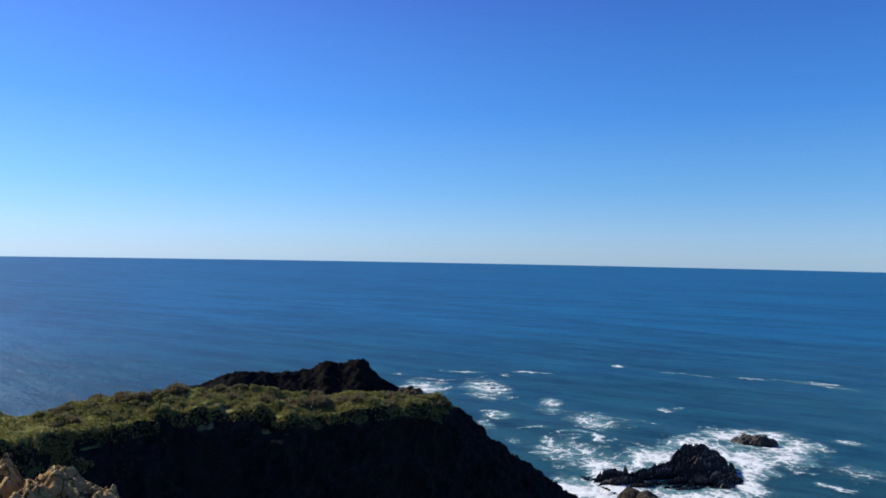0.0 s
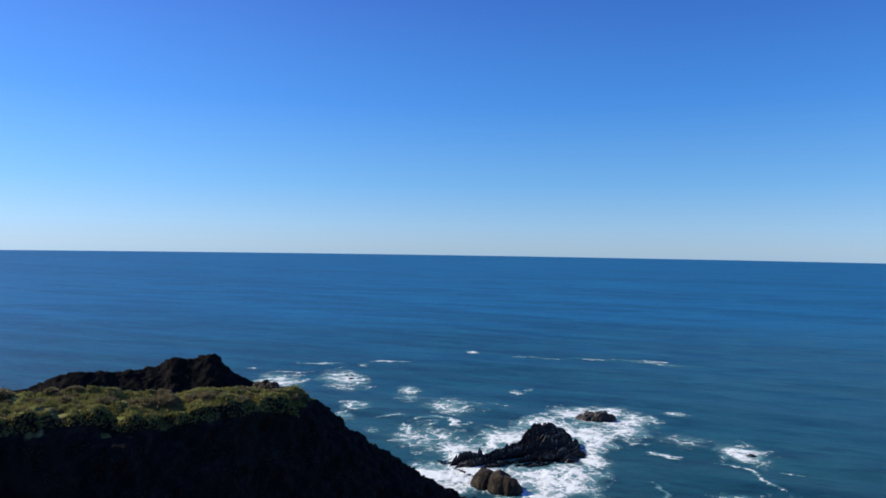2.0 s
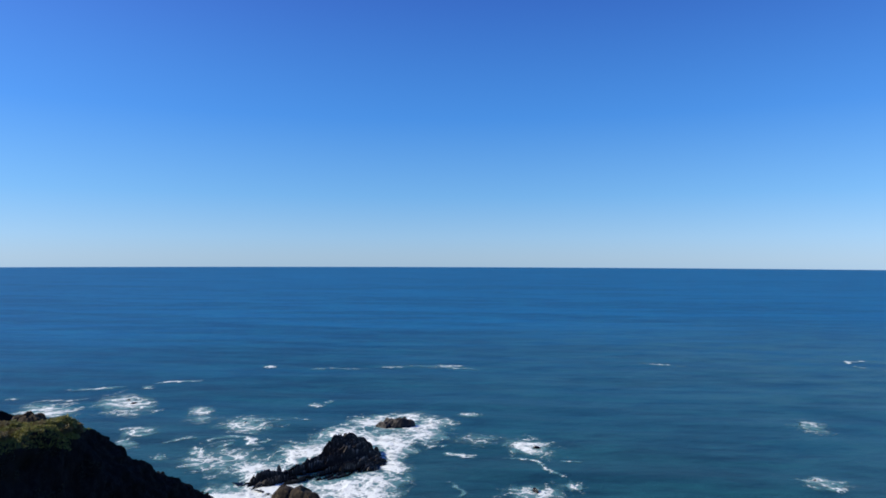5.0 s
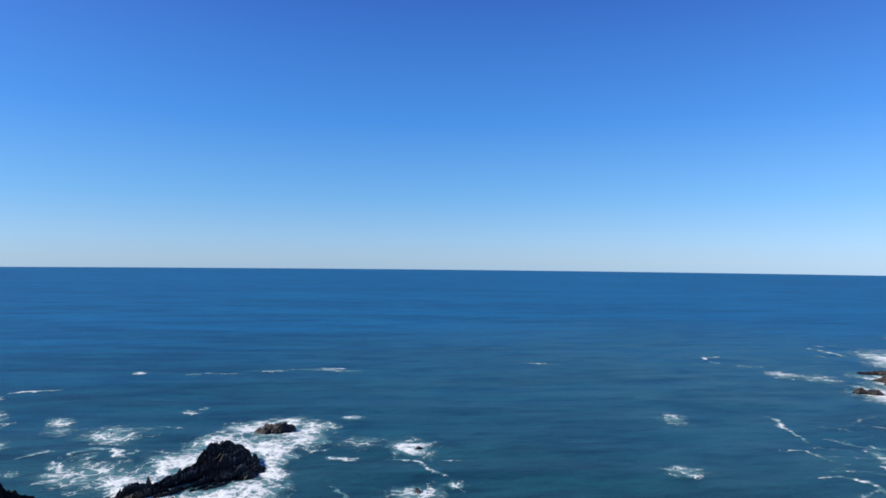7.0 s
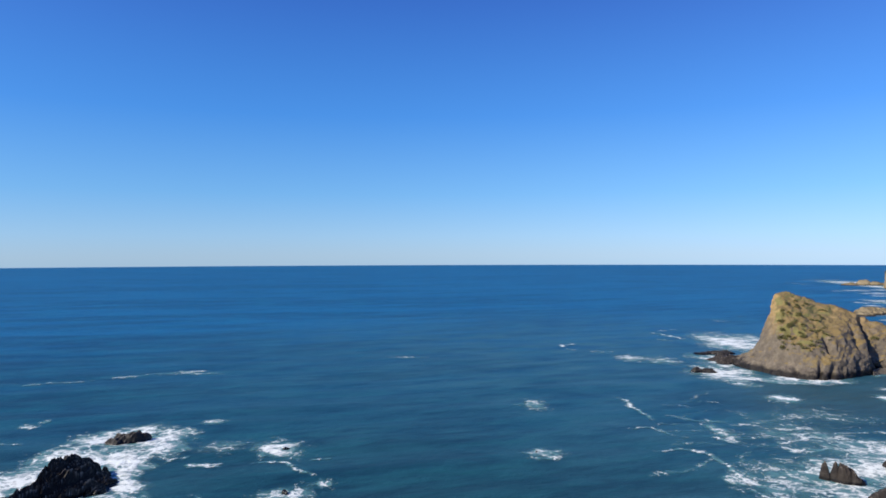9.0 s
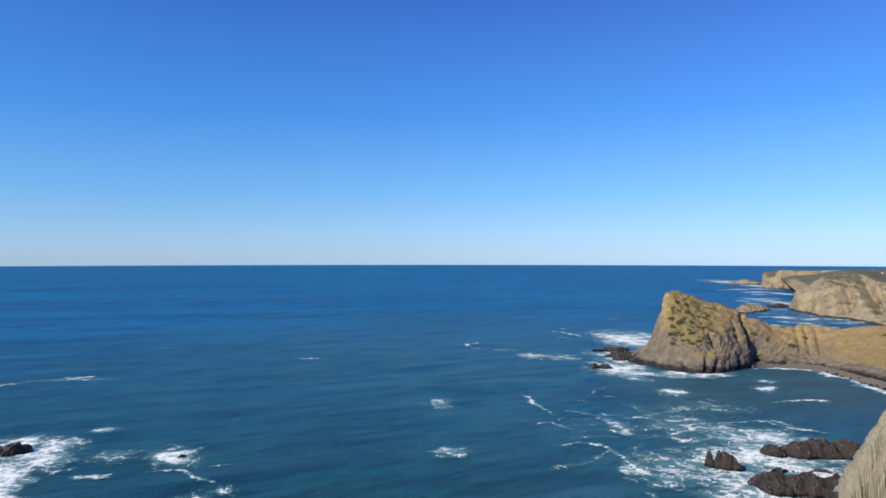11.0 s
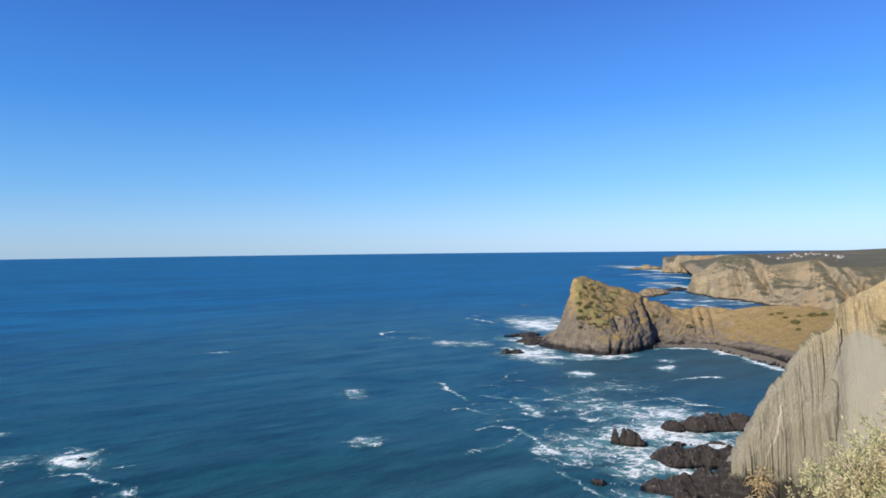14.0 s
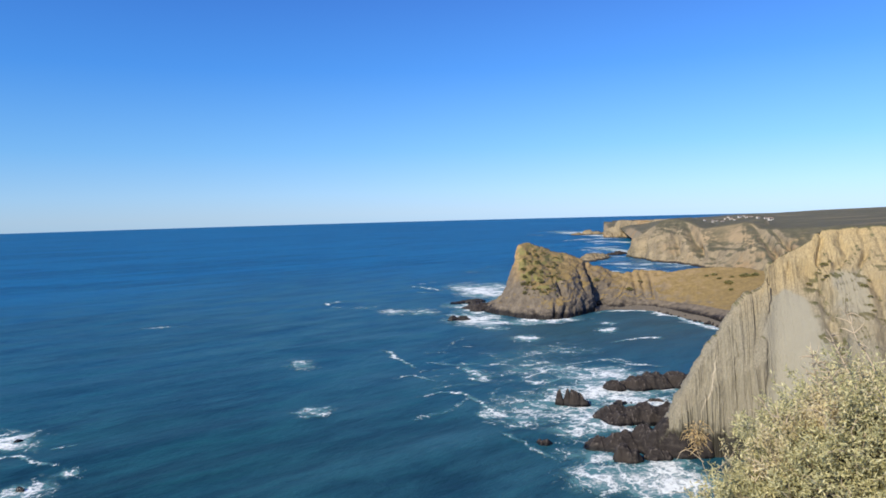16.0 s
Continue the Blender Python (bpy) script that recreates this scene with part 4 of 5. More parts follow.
# rocks below the pale cliff
crag(139.5, 158.5, [(0, 0, 6, 5, 4.6), (-1.6, 1.2, 3.6, 3, 5.6), (2.0, -1.4, 5, 4.5, 3.2), (-3.4, 2.6, 3, 2.2, 4.2)], 41, "jagged dark rock breaking the surf", None, 0.15, 1.5, 1.9)
crag(161.5, 164.5, [(0, 0, 7.5, 6, 3.0), (1.5, -1.5, 5, 4, 2.2)], 42, "small rounded dark rock in the surf")
crag(175, 160, [(-6, 2, 12, 9, 3.8), (0, 0, 15, 10, 4.8), (7, -4, 12, 10, 4.6), (12, -6, 9, 8, 3.4)], 43, "broad dark rock with a paler flank in the surf")
crag(159.5, 146, [(-4, 1.5, 7, 3.5, 1.1), (1, -0.5, 6, 3.2, 1.3), (5.5, -2.2, 5, 3, 0.9)], 44, "low dark reef in the foam")
crag(142.5, 138.5, [(-3, 3.5, 12, 10, 3.6), (-5, 0, 9, 8, 2.6), (3, -2, 14, 11, 4.2), (8, -6, 13, 11, 4.6)], 45, "large dark rock at the foot of the cliff")
crag(124, 122.5, [(-4.5, 4, 8, 6, 2.6), (0, 0, 13, 9, 4.4), (4.5, -3, 11, 9, 5.6), (7, -7, 9, 8, 6.5)], 46, "dark rock shelf at the foot of the cliff")
crag(131.5, 113.5, [(0, 0, 14, 11, 8.8), (-3.5, 2.5, 9, 8, 6.4), (4, -3.5, 11, 9, 8.8)], 47, "dark wet buttress at the foot of the cliff")
crag(117.2, 116, [(0, 0, 6, 5.6, 3.9), (1.8, -1.5, 5, 5, 2.8)], 48, "blocky dark rock below the cliff")
crag(124, 112.6, [(0, 0, 6, 5, 2.4), (2.0, -1.5, 4.5, 4, 1.9)], 49, "small dark rock below the cliff")
crag(109.5, 136, [(0, 0, 4.5, 3.5, 0.9)], 50, "small brown rock just awash")
crag(151, 151, [(0, 0, 4.5, 3.5, 1.0)], 51, "small brown rock just awash")
# rocks by the stack
crag(199, 321, [(-3, 1, 7, 5, 2.6), (2.5, -1.5, 9, 6, 2.2)], 54, "low dark rock with a ring of surf", WET_SHADED_ROCK)
crag(233, 347, [(-5, 6, 14, 9, 2.2), (0, 0, 18, 12, 4.2), (2, -12, 16, 11, 4.4), (-7, -4, 9, 7, 2.4), (2, 12, 12, 8, 2.4)], 55, "dark rock ledge at the tip of the headland", SHORE_ROCK, 0.35)
crag(243, 376, [(-8, 3, 12, 6, 1.6), (0, 0, 16, 8, 2.6), (8, 4, 12, 7, 2.0)], 56, "dark rock ledge at the tip of the headland", WET_SHADED_ROCK, 0.35)
crag(556, 598, [(-18, -10, 26, 18, 4), (0, 0, 30, 20, 7.5), (14, 8, 30, 18, 6.5), (28, 14, 26, 14, 5)], 57, "low grey skerry off the far cliffs", COAST, 0.7, 2.2)
crag(640, 640, [(-10, 0, 18, 10, 3), (0, 0, 14, 10, 5), (12, 4, 16, 9, 3)], 58, "dark reef off the far cliffs", SHORE_ROCK, 0.6, 1.6)
crag(1084, 1177, [(-26, 6, 36, 26, 5), (0, 0, 30, 22, 12), (16, -8, 34, 24, 8), (34, -16, 30, 20, 5)], 59, "lone skerry far out in the surf", COAST, 1.0, 3.0)
# boulders along the landward end of the beach
_br = random.Random(12)
for _k in range(16):
    _t = _k / 15 * 4.0
    _line = [(296, 265), (293, 252), (289, 240), (286, 226), (279, 212)]
    _i = min(3, int(_t))
    _x, _y = (_line[_i][c] + (_line[_i + 1][c] - _line[_i][c]) * (_t - _i) for c in (0, 1))
    _l, _o = _br.uniform(1.6, 4.2), _br.uniform(1.006, 1.028)
    sea_rock(_x * _o, _y * _o, _l, _l * _br.uniform(0.6, 0.9), _l * 0.35, _br.uniform(0, 180), 70 + _k, n=30, mat=SHORE_ROCK, z=0.3, label="dark boulder at the edge of the shingle beach")
# small rocks awash in the splashes
for _k, (_x, _y, _l) in enumerate([(-7, 220, 4.0), (68, 200, 2.6), (-172, 257, 4.5), (-112, 234, 3.5), (-6, 180, 3.5), (86, 267, 2.5), (-178, 262, 3.0)]):
    sea_rock(_x, _y, _l, _l * 0.5, 0.8, 30 * _k, 20 + _k, n=40, label="small dark rock awash in a white splash")
# near outcrop
crag(-22.5, 8.9, [(0.2, 0.2, 4.8, 3.6, 3.05), (-1.6, -0.6, 4.2, 3.2, 3.2), (0.9, 1.4, 3.2, 2.6, 2.55), (1.8, 2.2, 2.4, 2.0, 1.95), (-0.6, 0.7, 3.0, 2.4, 3.15), (0.9, -1.6, 4, 3, 2.6)], 60,
     "sunlit ochre rock outcrop with cracks", OCHRE, 0.035, 2.4, 3.0, 0.3, 49.95, "rock_outcrop")


# ---- foam ----
FROTH = []   # (x from, x to, y from, y to, density at points, label) of each splash and streak


def foam_patch(cx, cy, long, wide, turned, density, label):
    """Foam over an uneven oval of water."""
    c, s = math.cos(radians(turned)), math.sin(radians(turned))
    size = (long * wide) ** 0.5

    def dens(x, y):
        a, b = (x - cx) * c + (y - cy) * s, (y - cy) * c - (x - cx) * s
        p = np.stack([x, y, 0 * x], 1)
        r = np.hypot(a / (long / 2), b / (wide / 2)) + 0.38 * fbm(p / (0.33 * size) + cx, 5, 0.6)
        return density * np.clip((1.32 - r) / 1.0, 0, 1) ** 1.3 * 1.2 * (0.82 + 0.5 * fbm(p / (0.14 * size + 1.0) + cy, 4, 0.6))

    reach = 0.78 * max(long, wide)
    FROTH.append((cx - reach, cx + reach, cy - reach, cy + reach, dens, label))


def foam_streak(line, width, density, label):
    """A crooked line of foam that thins out towards its ends."""
    n = int(sum(math.dist(p, q) for p, q in zip(line, line[1:])) / max(0.5, math.dist((0, 0), line[0]) / 500)) + 8
    mid = smooth_line([(*p, 0) for p in line], n, True)
    way = np.gradient(mid, axis=0)
    way /= np.linalg.norm(way, axis=1)[:, None]
    side = np.stack([-way[:, 1], way[:, 0], 0 * way[:, 0]], 1)
    mid = mid + side * (width * 1.1 * fbm(mid / (width * 4.0), 4))[:, None]
    ends = np.clip(np.minimum(np.arange(n), np.arange(n)[::-1]) / (0.22 * n), 0, 1)
    swell = (0.75 + 0.7 * fbm(mid / (width * 2.2) + 5, 3)) * ends ** 0.5
    along = density * ends ** 0.4 * np.clip(0.95 + 0.55 * fbm(mid / (width * 3.0) + 31, 4), 0.2, 1.3)

    def dens(x, y):
        p = np.stack([x, y, 0 * x], 1)
        near = np.argmin((x[:, None] - mid[None, :, 0]) ** 2 + (y[:, None] - mid[None, :, 1]) ** 2, axis=1)
        off = np.hypot(x - mid[near, 0], y - mid[near, 1]) / width
        r = off / np.maximum(0.25, swell[near]) + 0.35 * fbm(p / (width * 0.9), 4)
        return along[near] * np.clip((1.0 - r) / 0.75, 0, 1)

    e = 2 * width
    FROTH.append((mid[:, 0].min() - e, mid[:, 0].max() + e, mid[:, 1].min() - e, mid[:, 1].max() + e, dens, label))


def build_foam():
    """Splashes and streaks that touch lie on the water as one sheet of froth."""
    group = list(range(len(FROTH)))

    def top(k):
        while group[k] != k:
            k = group[k]
        return k

    for a in range(len(FROTH)):
        for b in range(a):
            p, q = FROTH[a], FROTH[b]
            if p[0] < q[1] and q[0] < p[1] and p[2] < q[3] and q[2] < p[3]:
                group[top(a)] = top(b)
    sheets = {}
    for k in range(len(FROTH)):
        sheets.setdefault(top(k), []).append(FROTH[k])
    for pieces in sheets.values():
        corners = [(px, py) for x0, x1, y0, y1, _, _ in pieces for px in (x0, x1) for py in (y0, y1)]
        heads = [math.atan2(px, py) for px, py in corners]
        aways = [math.hypot(px, py) for px, py in corners]
        h = np.arange(min(heads), max(heads), 0.0019)
        r = np.exp(np.arange(math.log(min(aways)), math.log(max(aways)), 0.0042))
        hh, dd = [c.ravel() for c in np.meshgrid(h, r, indexing="ij")]
        x, y = dd * np.sin(hh), dd * np.cos(hh)
        most, clear = np.zeros_like(x), np.ones_like(x)
        for x0, x1, y0, y1, dens, label in pieces:
            inside = np.nonzero((x > x0) & (x < x1) & (y > y0) & (y < y1))[0]
            if len(inside):
                d = np.clip(dens(x[inside], y[inside]), 0, 1)
                most[inside] = np.maximum(most[inside], d)
                clear[inside] *= 1 - 0.7 * d
        froth = 0.6 * most + 0.4 * (1 - clear)
        z = sea_height(x, y) + 0.12 + 0.5 * np.clip(froth - 0.3, 0, 1) * (0.5 + 0.6 * fbm(np.stack([x / 2.2, y / 2.2, 0 * x], 1), 3))
        # froth pattern fitted to the view: drawn out along the line of sight
        sight_uv = np.stack([hh * 200.0, dd * 0.7, 0 * x], 1)
        f = grid_faces(len(h), len(r))
        f = f[froth[f].max(axis=1) > 0.02]
        if not len(f):
            continue
        used, f = np.unique(f, return_inverse=True)
        ob = link_mesh("sea_foam", np.stack([x, y, z], 1)[used], f.reshape(-1, 4), FOAM, attributes={"froth": froth[used], "sight_uv": sight_uv[used]})
        labels = [p[5] for p in pieces]
        tagged(ob, max(labels, key=labels.count), "foam", kind="stuff")


foam_patch(-196, 237, 21.4, 41.0, 44, 0.75, "white surf breaking beside the rocky point")
foam_streak([(-218, 275), (-207, 283), (-196, 288)], 2.6, 0.54, "thin line of drifting foam")
foam_streak([(-203, 254), (-197, 263)], 2.2, 0.54, "thin line of drifting foam")
foam_streak([(-230, 254), (-225, 257)], 2.2, 0.44, "thin line of drifting foam")
foam_patch(-175, 256, 22.7, 44.1, 44, 0.72, "white splash over a hidden rock")
foam_streak([(-189, 298), (-181, 307), (-171, 313)], 3.0, 0.64, "thin line of drifting foam")
foam_patch(-187, 290, 4.8, 8.2, 44, 0.60, "white splash over a hidden rock")
foam_patch(-139, 251, 9.0, 14.1, 43, 0.60, "white splash over a hidden rock")
foam_patch(-132, 239, 11.4, 17.0, 43, 0.39, "lace of thin foam on the water")
foam_patch(-142, 216, 12.6, 16.1, 43, 0.58, "lace of thin foam on the water")
foam_patch(-138, 202, 6.0, 15.5, 42, 0.53, "lace of thin foam on the water")
foam_streak([(-127, 204), (-123, 209), (-117, 211)], 1.9, 0.59, "thin line of drifting foam")
foam_patch(-110, 197, 4.7, 10.5, 42, 0.70, "white splash over a hidden rock")
foam_patch(-104, 188, 12.6, 19.6, 42, 0.49, "lace of thin foam on the water")
foam_patch(-118, 189, 4.7, 7.1, 42, 0.43, "lace of thin foam on the water")
foam_streak([(-113, 207), (-112, 211), (-108, 213)], 1.7, 0.54, "thin line of drifting foam")
foam_streak([(-131, 350), (-123, 358), (-113, 360), (-103, 365)], 3.0, 0.64, "thin line of drifting foam")
foam_streak([(-102, 366), (-79, 374), (-56, 377)], 3.0, 0.34, "thin line of drifting foam")
foam_patch(-157, 357, 6.8, 10.2, 45, 0.60, "white splash over a hidden rock")
foam_patch(-98, 268, 5.8, 8.1, 43, 0.60, "white splash over a hidden rock")
foam_streak([(-97, 273), (-94, 277)], 1.9, 0.44, "thin line of drifting foam")
foam_patch(-110, 233, 20.8, 27.8, 42, 0.58, "white splash over a hidden rock")
foam_streak([(-111, 212), (-107, 213), (-102, 212), (-95, 205)], 2.7, 0.70, "thin line of drifting foam")
foam_streak([(-106, 202), (-103, 208)], 1.5, 0.54, "thin line of drifting foam")
foam_streak([(-96, 208), (-94, 215)], 1.5, 0.49, "thin line of drifting foam")
foam_streak([(-102, 246), (-97, 245), (-89, 242)], 1.5, 0.46, "thin line of drifting foam")
foam_patch(-96, 191, 19.1, 38.5, 42, 0.37, "lace of thin foam on the water")
foam_patch(-85, 187, 11.2, 23.6, 42, 0.35, "lace of thin foam on the water")
foam_patch(-82, 183, 16.3, 23.8, 20, 0.94, "broad white surf round a rock")
foam_patch(-77, 202, 18.9, 25.5, 21, 0.99, "broad white surf round a rock")
foam_patch(-72, 223, 18.0, 25.1, 21, 0.94, "broad white surf round a rock")
foam_patch(-66, 243, 22.2, 24.6, 21, 0.86, "broad white surf round a rock")
foam_patch(-52, 243, 25.9, 36.4, 21, 0.86, "broad white surf round a rock")
foam_patch(-45, 228, 16.6, 19.6, 21, 0.74, "broad white surf round a rock")
foam_patch(-53, 216, 13.4, 31.4, 21, 0.99, "broad white surf round a rock")
foam_patch(-48, 197, 8.3, 39.1, 20, 0.89, "broad white surf round a rock")
foam_patch(-48, 177, 14.0, 22.8, 20, 0.86, "broad white surf round a rock")
foam_patch(-55, 171, 15.8, 22.2, 20, 0.99, "broad white surf round a rock")
foam_patch(-63, 165, 15.5, 15.7, 20, 1.04, "broad white surf round a rock")
foam_patch(-75, 162, 13.5, 24.5, 20, 1.06, "broad white surf round a rock")
foam_patch(-76, 170, 12.1, 11.0, 20, 0.99, "broad white surf round a rock")
foam_patch(-63, 219, 12.5, 28.5, 21, 0.94, "broad white surf round a rock")
foam_streak([(-43, 213), (-39, 217), (-35, 219)], 1.4, 0.44, "thin line of drifting foam")
foam_streak([(-36, 209), (-31, 209), (-26, 208)], 1.8, 0.70, "thin line of drifting foam")
foam_patch(-34, 261, 6.6, 6.9, 42, 0.45, "lace of thin foam on the water")
foam_patch(-9, 221, 15.4, 22.5, 21, 0.62, "white splash over a hidden rock")
foam_patch(-8, 220, 7.1, 11.7, 21, 0.75, "white splash over a hidden rock")
foam_streak([(-35, 209), (-29, 209), (-24, 209)], 1.2, 0.69, "thin line of drifting foam")
foam_streak([(-18, 208), (-14, 209), (-9, 208), (-5, 202), (-2, 196), (2, 191)], 1.3, 0.66, "thin line of drifting foam")
foam_streak([(-0, 209), (4, 208), (8, 208)], 1.4, 0.54, "thin line of drifting foam")
foam_patch(4, 185, 4.9, 5.9, 20, 0.62, "white splash over a hidden rock")
foam_patch(-6, 178, 17.1, 12.5, 20, 0.59, "lace of thin foam on the water")
foam_streak([(-30, 183), (-27, 180), (-24, 175), (-25, 171)], 1.0, 0.54, "thin line of drifting foam")
foam_patch(-26, 228, 18.7, 16.5, 21, 0.29, "lace of thin foam on the water")
foam_patch(70, 198, 12.2, 11.9, -12, 0.66, "white splash over a hidden rock")
foam_patch(89, 264, 10.0, 21.1, -12, 0.50, "white splash over a hidden rock")
foam_streak([(127, 272), (129, 265), (126, 252), (125, 241), (125, 231)], 1.7, 0.70, "thin line of drifting foam")
foam_streak([(161, 426), (172, 439), (186, 442)], 2.2, 0.64, "thin line of drifting foam")
foam_streak([(163, 420), (168, 413)], 1.9, 0.54, "thin line of drifting foam")
foam_streak([(173, 407), (188, 399)], 1.9, 0.40, "thin line of drifting foam")
foam_streak([(262, 500), (265, 483), (264, 447)], 3.0, 0.64, "thin line of drifting foam")
foam_streak([(246, 458), (255, 442)], 3.0, 0.44, "thin line of drifting foam")
foam_streak([(364, 573), (374, 560)], 3.0, 0.64, "thin line of drifting foam")
foam_streak([(414, 611), (421, 602)], 3.0, 0.44, "thin line of drifting foam")
foam_patch(207, 314, 34, 56, -12, 0.85, "white surf round a low rock")
foam_patch(284, 420, 40, 125, -13, 0.75, "white surf at the tip of the headland")
foam_patch(234, 356, 30, 56, -12, 0.9, "white surf at the tip of the headland")
foam_patch(234, 291, 40, 26, -12, 0.9, "white surf along the foot of the headland")
foam_patch(197, 255, 10.3, 15.2, -12, 0.53, "lace of thin foam on the water")
foam_patch(186, 373, 19.7, 27.5, -12, 0.39, "lace of thin foam on the water")
foam_patch(198, 359, 19.1, 30.7, -12, 0.39, "lace of thin foam on the water")
foam_patch(138, 211, 6.5, 28.9, -12, 0.70, "white splash over a hidden rock")
foam_streak([(132, 238), (138, 230), (150, 225)], 1.5, 0.46, "thin line of drifting foam")
foam_streak([(104, 194), (113, 195), (118, 188), (116, 174), (115, 160), (120, 154)], 1.5, 0.54, "thin line of drifting foam")
foam_patch(112, 166, 5.4, 9.1, -12, 0.70, "white splash over a hidden rock")
foam_patch(160, 205, 37.5, 49.0, -12, 0.23, "lace of thin foam on the water")
foam_patch(164, 183, 20.5, 42.3, -12, 0.35, "lace of thin foam on the water")
foam_streak([(-69, 381), (-51, 380)], 3.8, 0.36, "thin line of drifting foam")
foam_streak([(173, 405), (182, 397)], 2.2, 0.40, "thin line of drifting foam")
foam_streak([(-87, 375), (-62, 377), (-41, 365)], 3.8, 0.34, "thin line of drifting foam")
foam_streak([(44, 411), (70, 400)], 3.0, 0.34, "thin line of drifting foam")
foam_patch(-33, 260, 8.2, 8.9, -12, 0.50, "white splash over a hidden rock")
foam_streak([(-34, 207), (-24, 207)], 1.4, 0.54, "thin line of drifting foam")
foam_streak([(186, 200), (191, 198), (192, 193), (195, 186), (202, 177)], 1.4, 0.59, "thin line of drifting foam")
foam_streak([(187, 257), (196, 256), (199, 250)], 2.0, 0.54, "thin line of drifting foam")
foam_streak([(215, 220), (226, 222), (238, 221), (246, 217)], 1.5, 0.59, "thin line of drifting foam")
foam_patch(242, 218, 5.2, 6.7, -23, 0.65, "white splash over a hidden rock")
foam_patch(236, 246, 6.7, 15.3, -23, 0.58, "lace of thin foam on the water")
foam_patch(254, 261, 9.5, 11.5, -23, 0.48, "lace of thin foam on the water")
foam_streak([(111, 160), (111, 154), (113, 147)], 1.4, 0.59, "thin line of drifting foam")
foam_streak([(144, 192), (146, 185), (151, 185), (158, 185)], 1.4, 0.54, "thin line of drifting foam")
foam_patch(145, 185, 4.0, 6.2, -23, 0.71, "white splash over a hidden rock")
foam_patch(160, 204, 31.5, 30.2, -23, 0.21, "lace of thin foam on the water")
foam_patch(184, 225, 39.0, 28.2, -23, 0.19, "lace of thin foam on the water")
foam_patch(129, 169, 21.5, 30.4, -23, 0.29, "lace of thin foam on the water")
foam_patch(175, 176, 25.7, 33.9, -37, 0.27, "lace of thin foam on the water")
foam_patch(179, 179, 13.1, 19.4, -37, 0.61, "broad white surf round a rock")
foam_patch(142, 167, 15.3, 25.4, -36, 0.57, "broad white surf round a rock")
foam_patch(140, 155, 16.2, 15.2, -36, 0.50, "broad white surf round a rock")
foam_patch(131, 141, 17.2, 22.0, -36, 0.42, "lace of thin foam on the water")
foam_patch(121, 138, 13.5, 14.1, -35, 0.42, "lace of thin foam on the water")
foam_patch(135, 138, 10.9, 12.9, -36, 0.70, "broad white surf round a rock")
foam_patch(135, 134, 7.6, 7.5, -35, 0.75, "broad white surf round a rock")
foam_patch(132, 157, 25.3, 20.7, -36, 0.29, "lace of thin foam on the water")
foam_patch(114, 120, 12.1, 11.6, -35, 0.57, "broad white surf round a rock")
foam_patch(128, 115, 4.1, 8.1, -35, 0.70, "broad white surf round a rock")
foam_patch(123, 108, 14.2, 14.6, -35, 0.57, "broad white surf round a rock")
foam_patch(114, 103, 15.9, 16.4, -35, 0.48, "broad white surf round a rock")
foam_patch(108, 100, 7.7, 9.0, -34, 0.70, "broad white surf round a rock")
foam_patch(110, 112, 15.3, 12.1, -35, 0.31, "lace of thin foam on the water")
foam_patch(161, 145, 12.8, 16.0, -36, 0.57, "broad white surf round a rock")
foam_patch(175, 153, 9.1, 8.1, -36, 0.70, "broad white surf round a rock")
foam_patch(117, 154, 11.3, 14.6, -36, 0.32, "lace of thin foam on the water")
foam_patch(156, 168, 11.1, 21.9, -36, 0.37, "lace of thin foam on the water")
foam_streak([(114, 164), (116, 158), (114, 149)], 1.1, 0.48, "thin line of drifting foam")
foam_streak([(105, 151), (105, 145), (105, 136), (105, 123)], 1.1, 0.48, "thin line of drifting foam")
foam_streak([(162, 210), (167, 201), (180, 200), (194, 198), (197, 187), (201, 177)], 1.1, 0.48, "thin line of drifting foam")
foam_streak([(169, 199), (175, 189), (177, 179)], 1.1, 0.48, "thin line of drifting foam")
foam_streak([(148, 188), (149, 183), (159, 185)], 1.1, 0.48, "thin line of drifting foam")
foam_streak([(147, 199), (148, 193), (167, 201)], 1.1, 0.48, "thin line of drifting foam")
foam_patch(295, 431, 27.8, 96.3, -44, 0.65, "white surf at the tip of the headland")
foam_streak([(256, 480), (263, 469), (268, 451)], 2.2, 0.59, "thin line of drifting foam")
foam_streak([(273, 507), (295, 509)], 2.2, 0.44, "thin line of drifting foam")
foam_streak([(130, 206), (135, 197)], 1.5, 0.64, "thin line of drifting foam")
foam_patch(195, 255, 13.5, 15.9, -39, 0.60, "white splash over a hidden rock")
foam_patch(240, 246, 7.0, 11.0, -39, 0.71, "white splash over a hidden rock")
foam_streak([(108, 220), (117, 221), (120, 208)], 1.5, 0.44, "thin line of drifting foam")
foam_streak([(220, 222), (234, 223), (244, 220)], 1.5, 0.54, "thin line of drifting foam")
foam_patch(171, 178, 29.8, 35.8, -23, 0.55, "broad white surf round a rock")
foam_patch(160, 157, 32.1, 26.5, -23, 0.62, "broad white surf round a rock")
foam_patch(155, 143, 19.9, 17.4, -23, 0.70, "broad white surf round a rock")
foam_patch(125, 157, 26.5, 25.4, -23, 0.30, "broad white surf round a rock")
foam_patch(136, 149, 19.6, 21.9, -23, 0.48, "broad white surf round a rock")
foam_patch(115, 166, 10.2, 14.9, -23, 0.35, "broad white surf round a rock")
foam_patch(132, 140, 31.0, 19.8, -23, 0.48, "broad white surf round a rock")
foam_patch(1154, 1278, 103.0, 379.8, -22, 0.72, "far white surf along the coast")
foam_streak([(862, 1009), (879, 980)], 6.8, 0.64, "thin line of drifting foam")
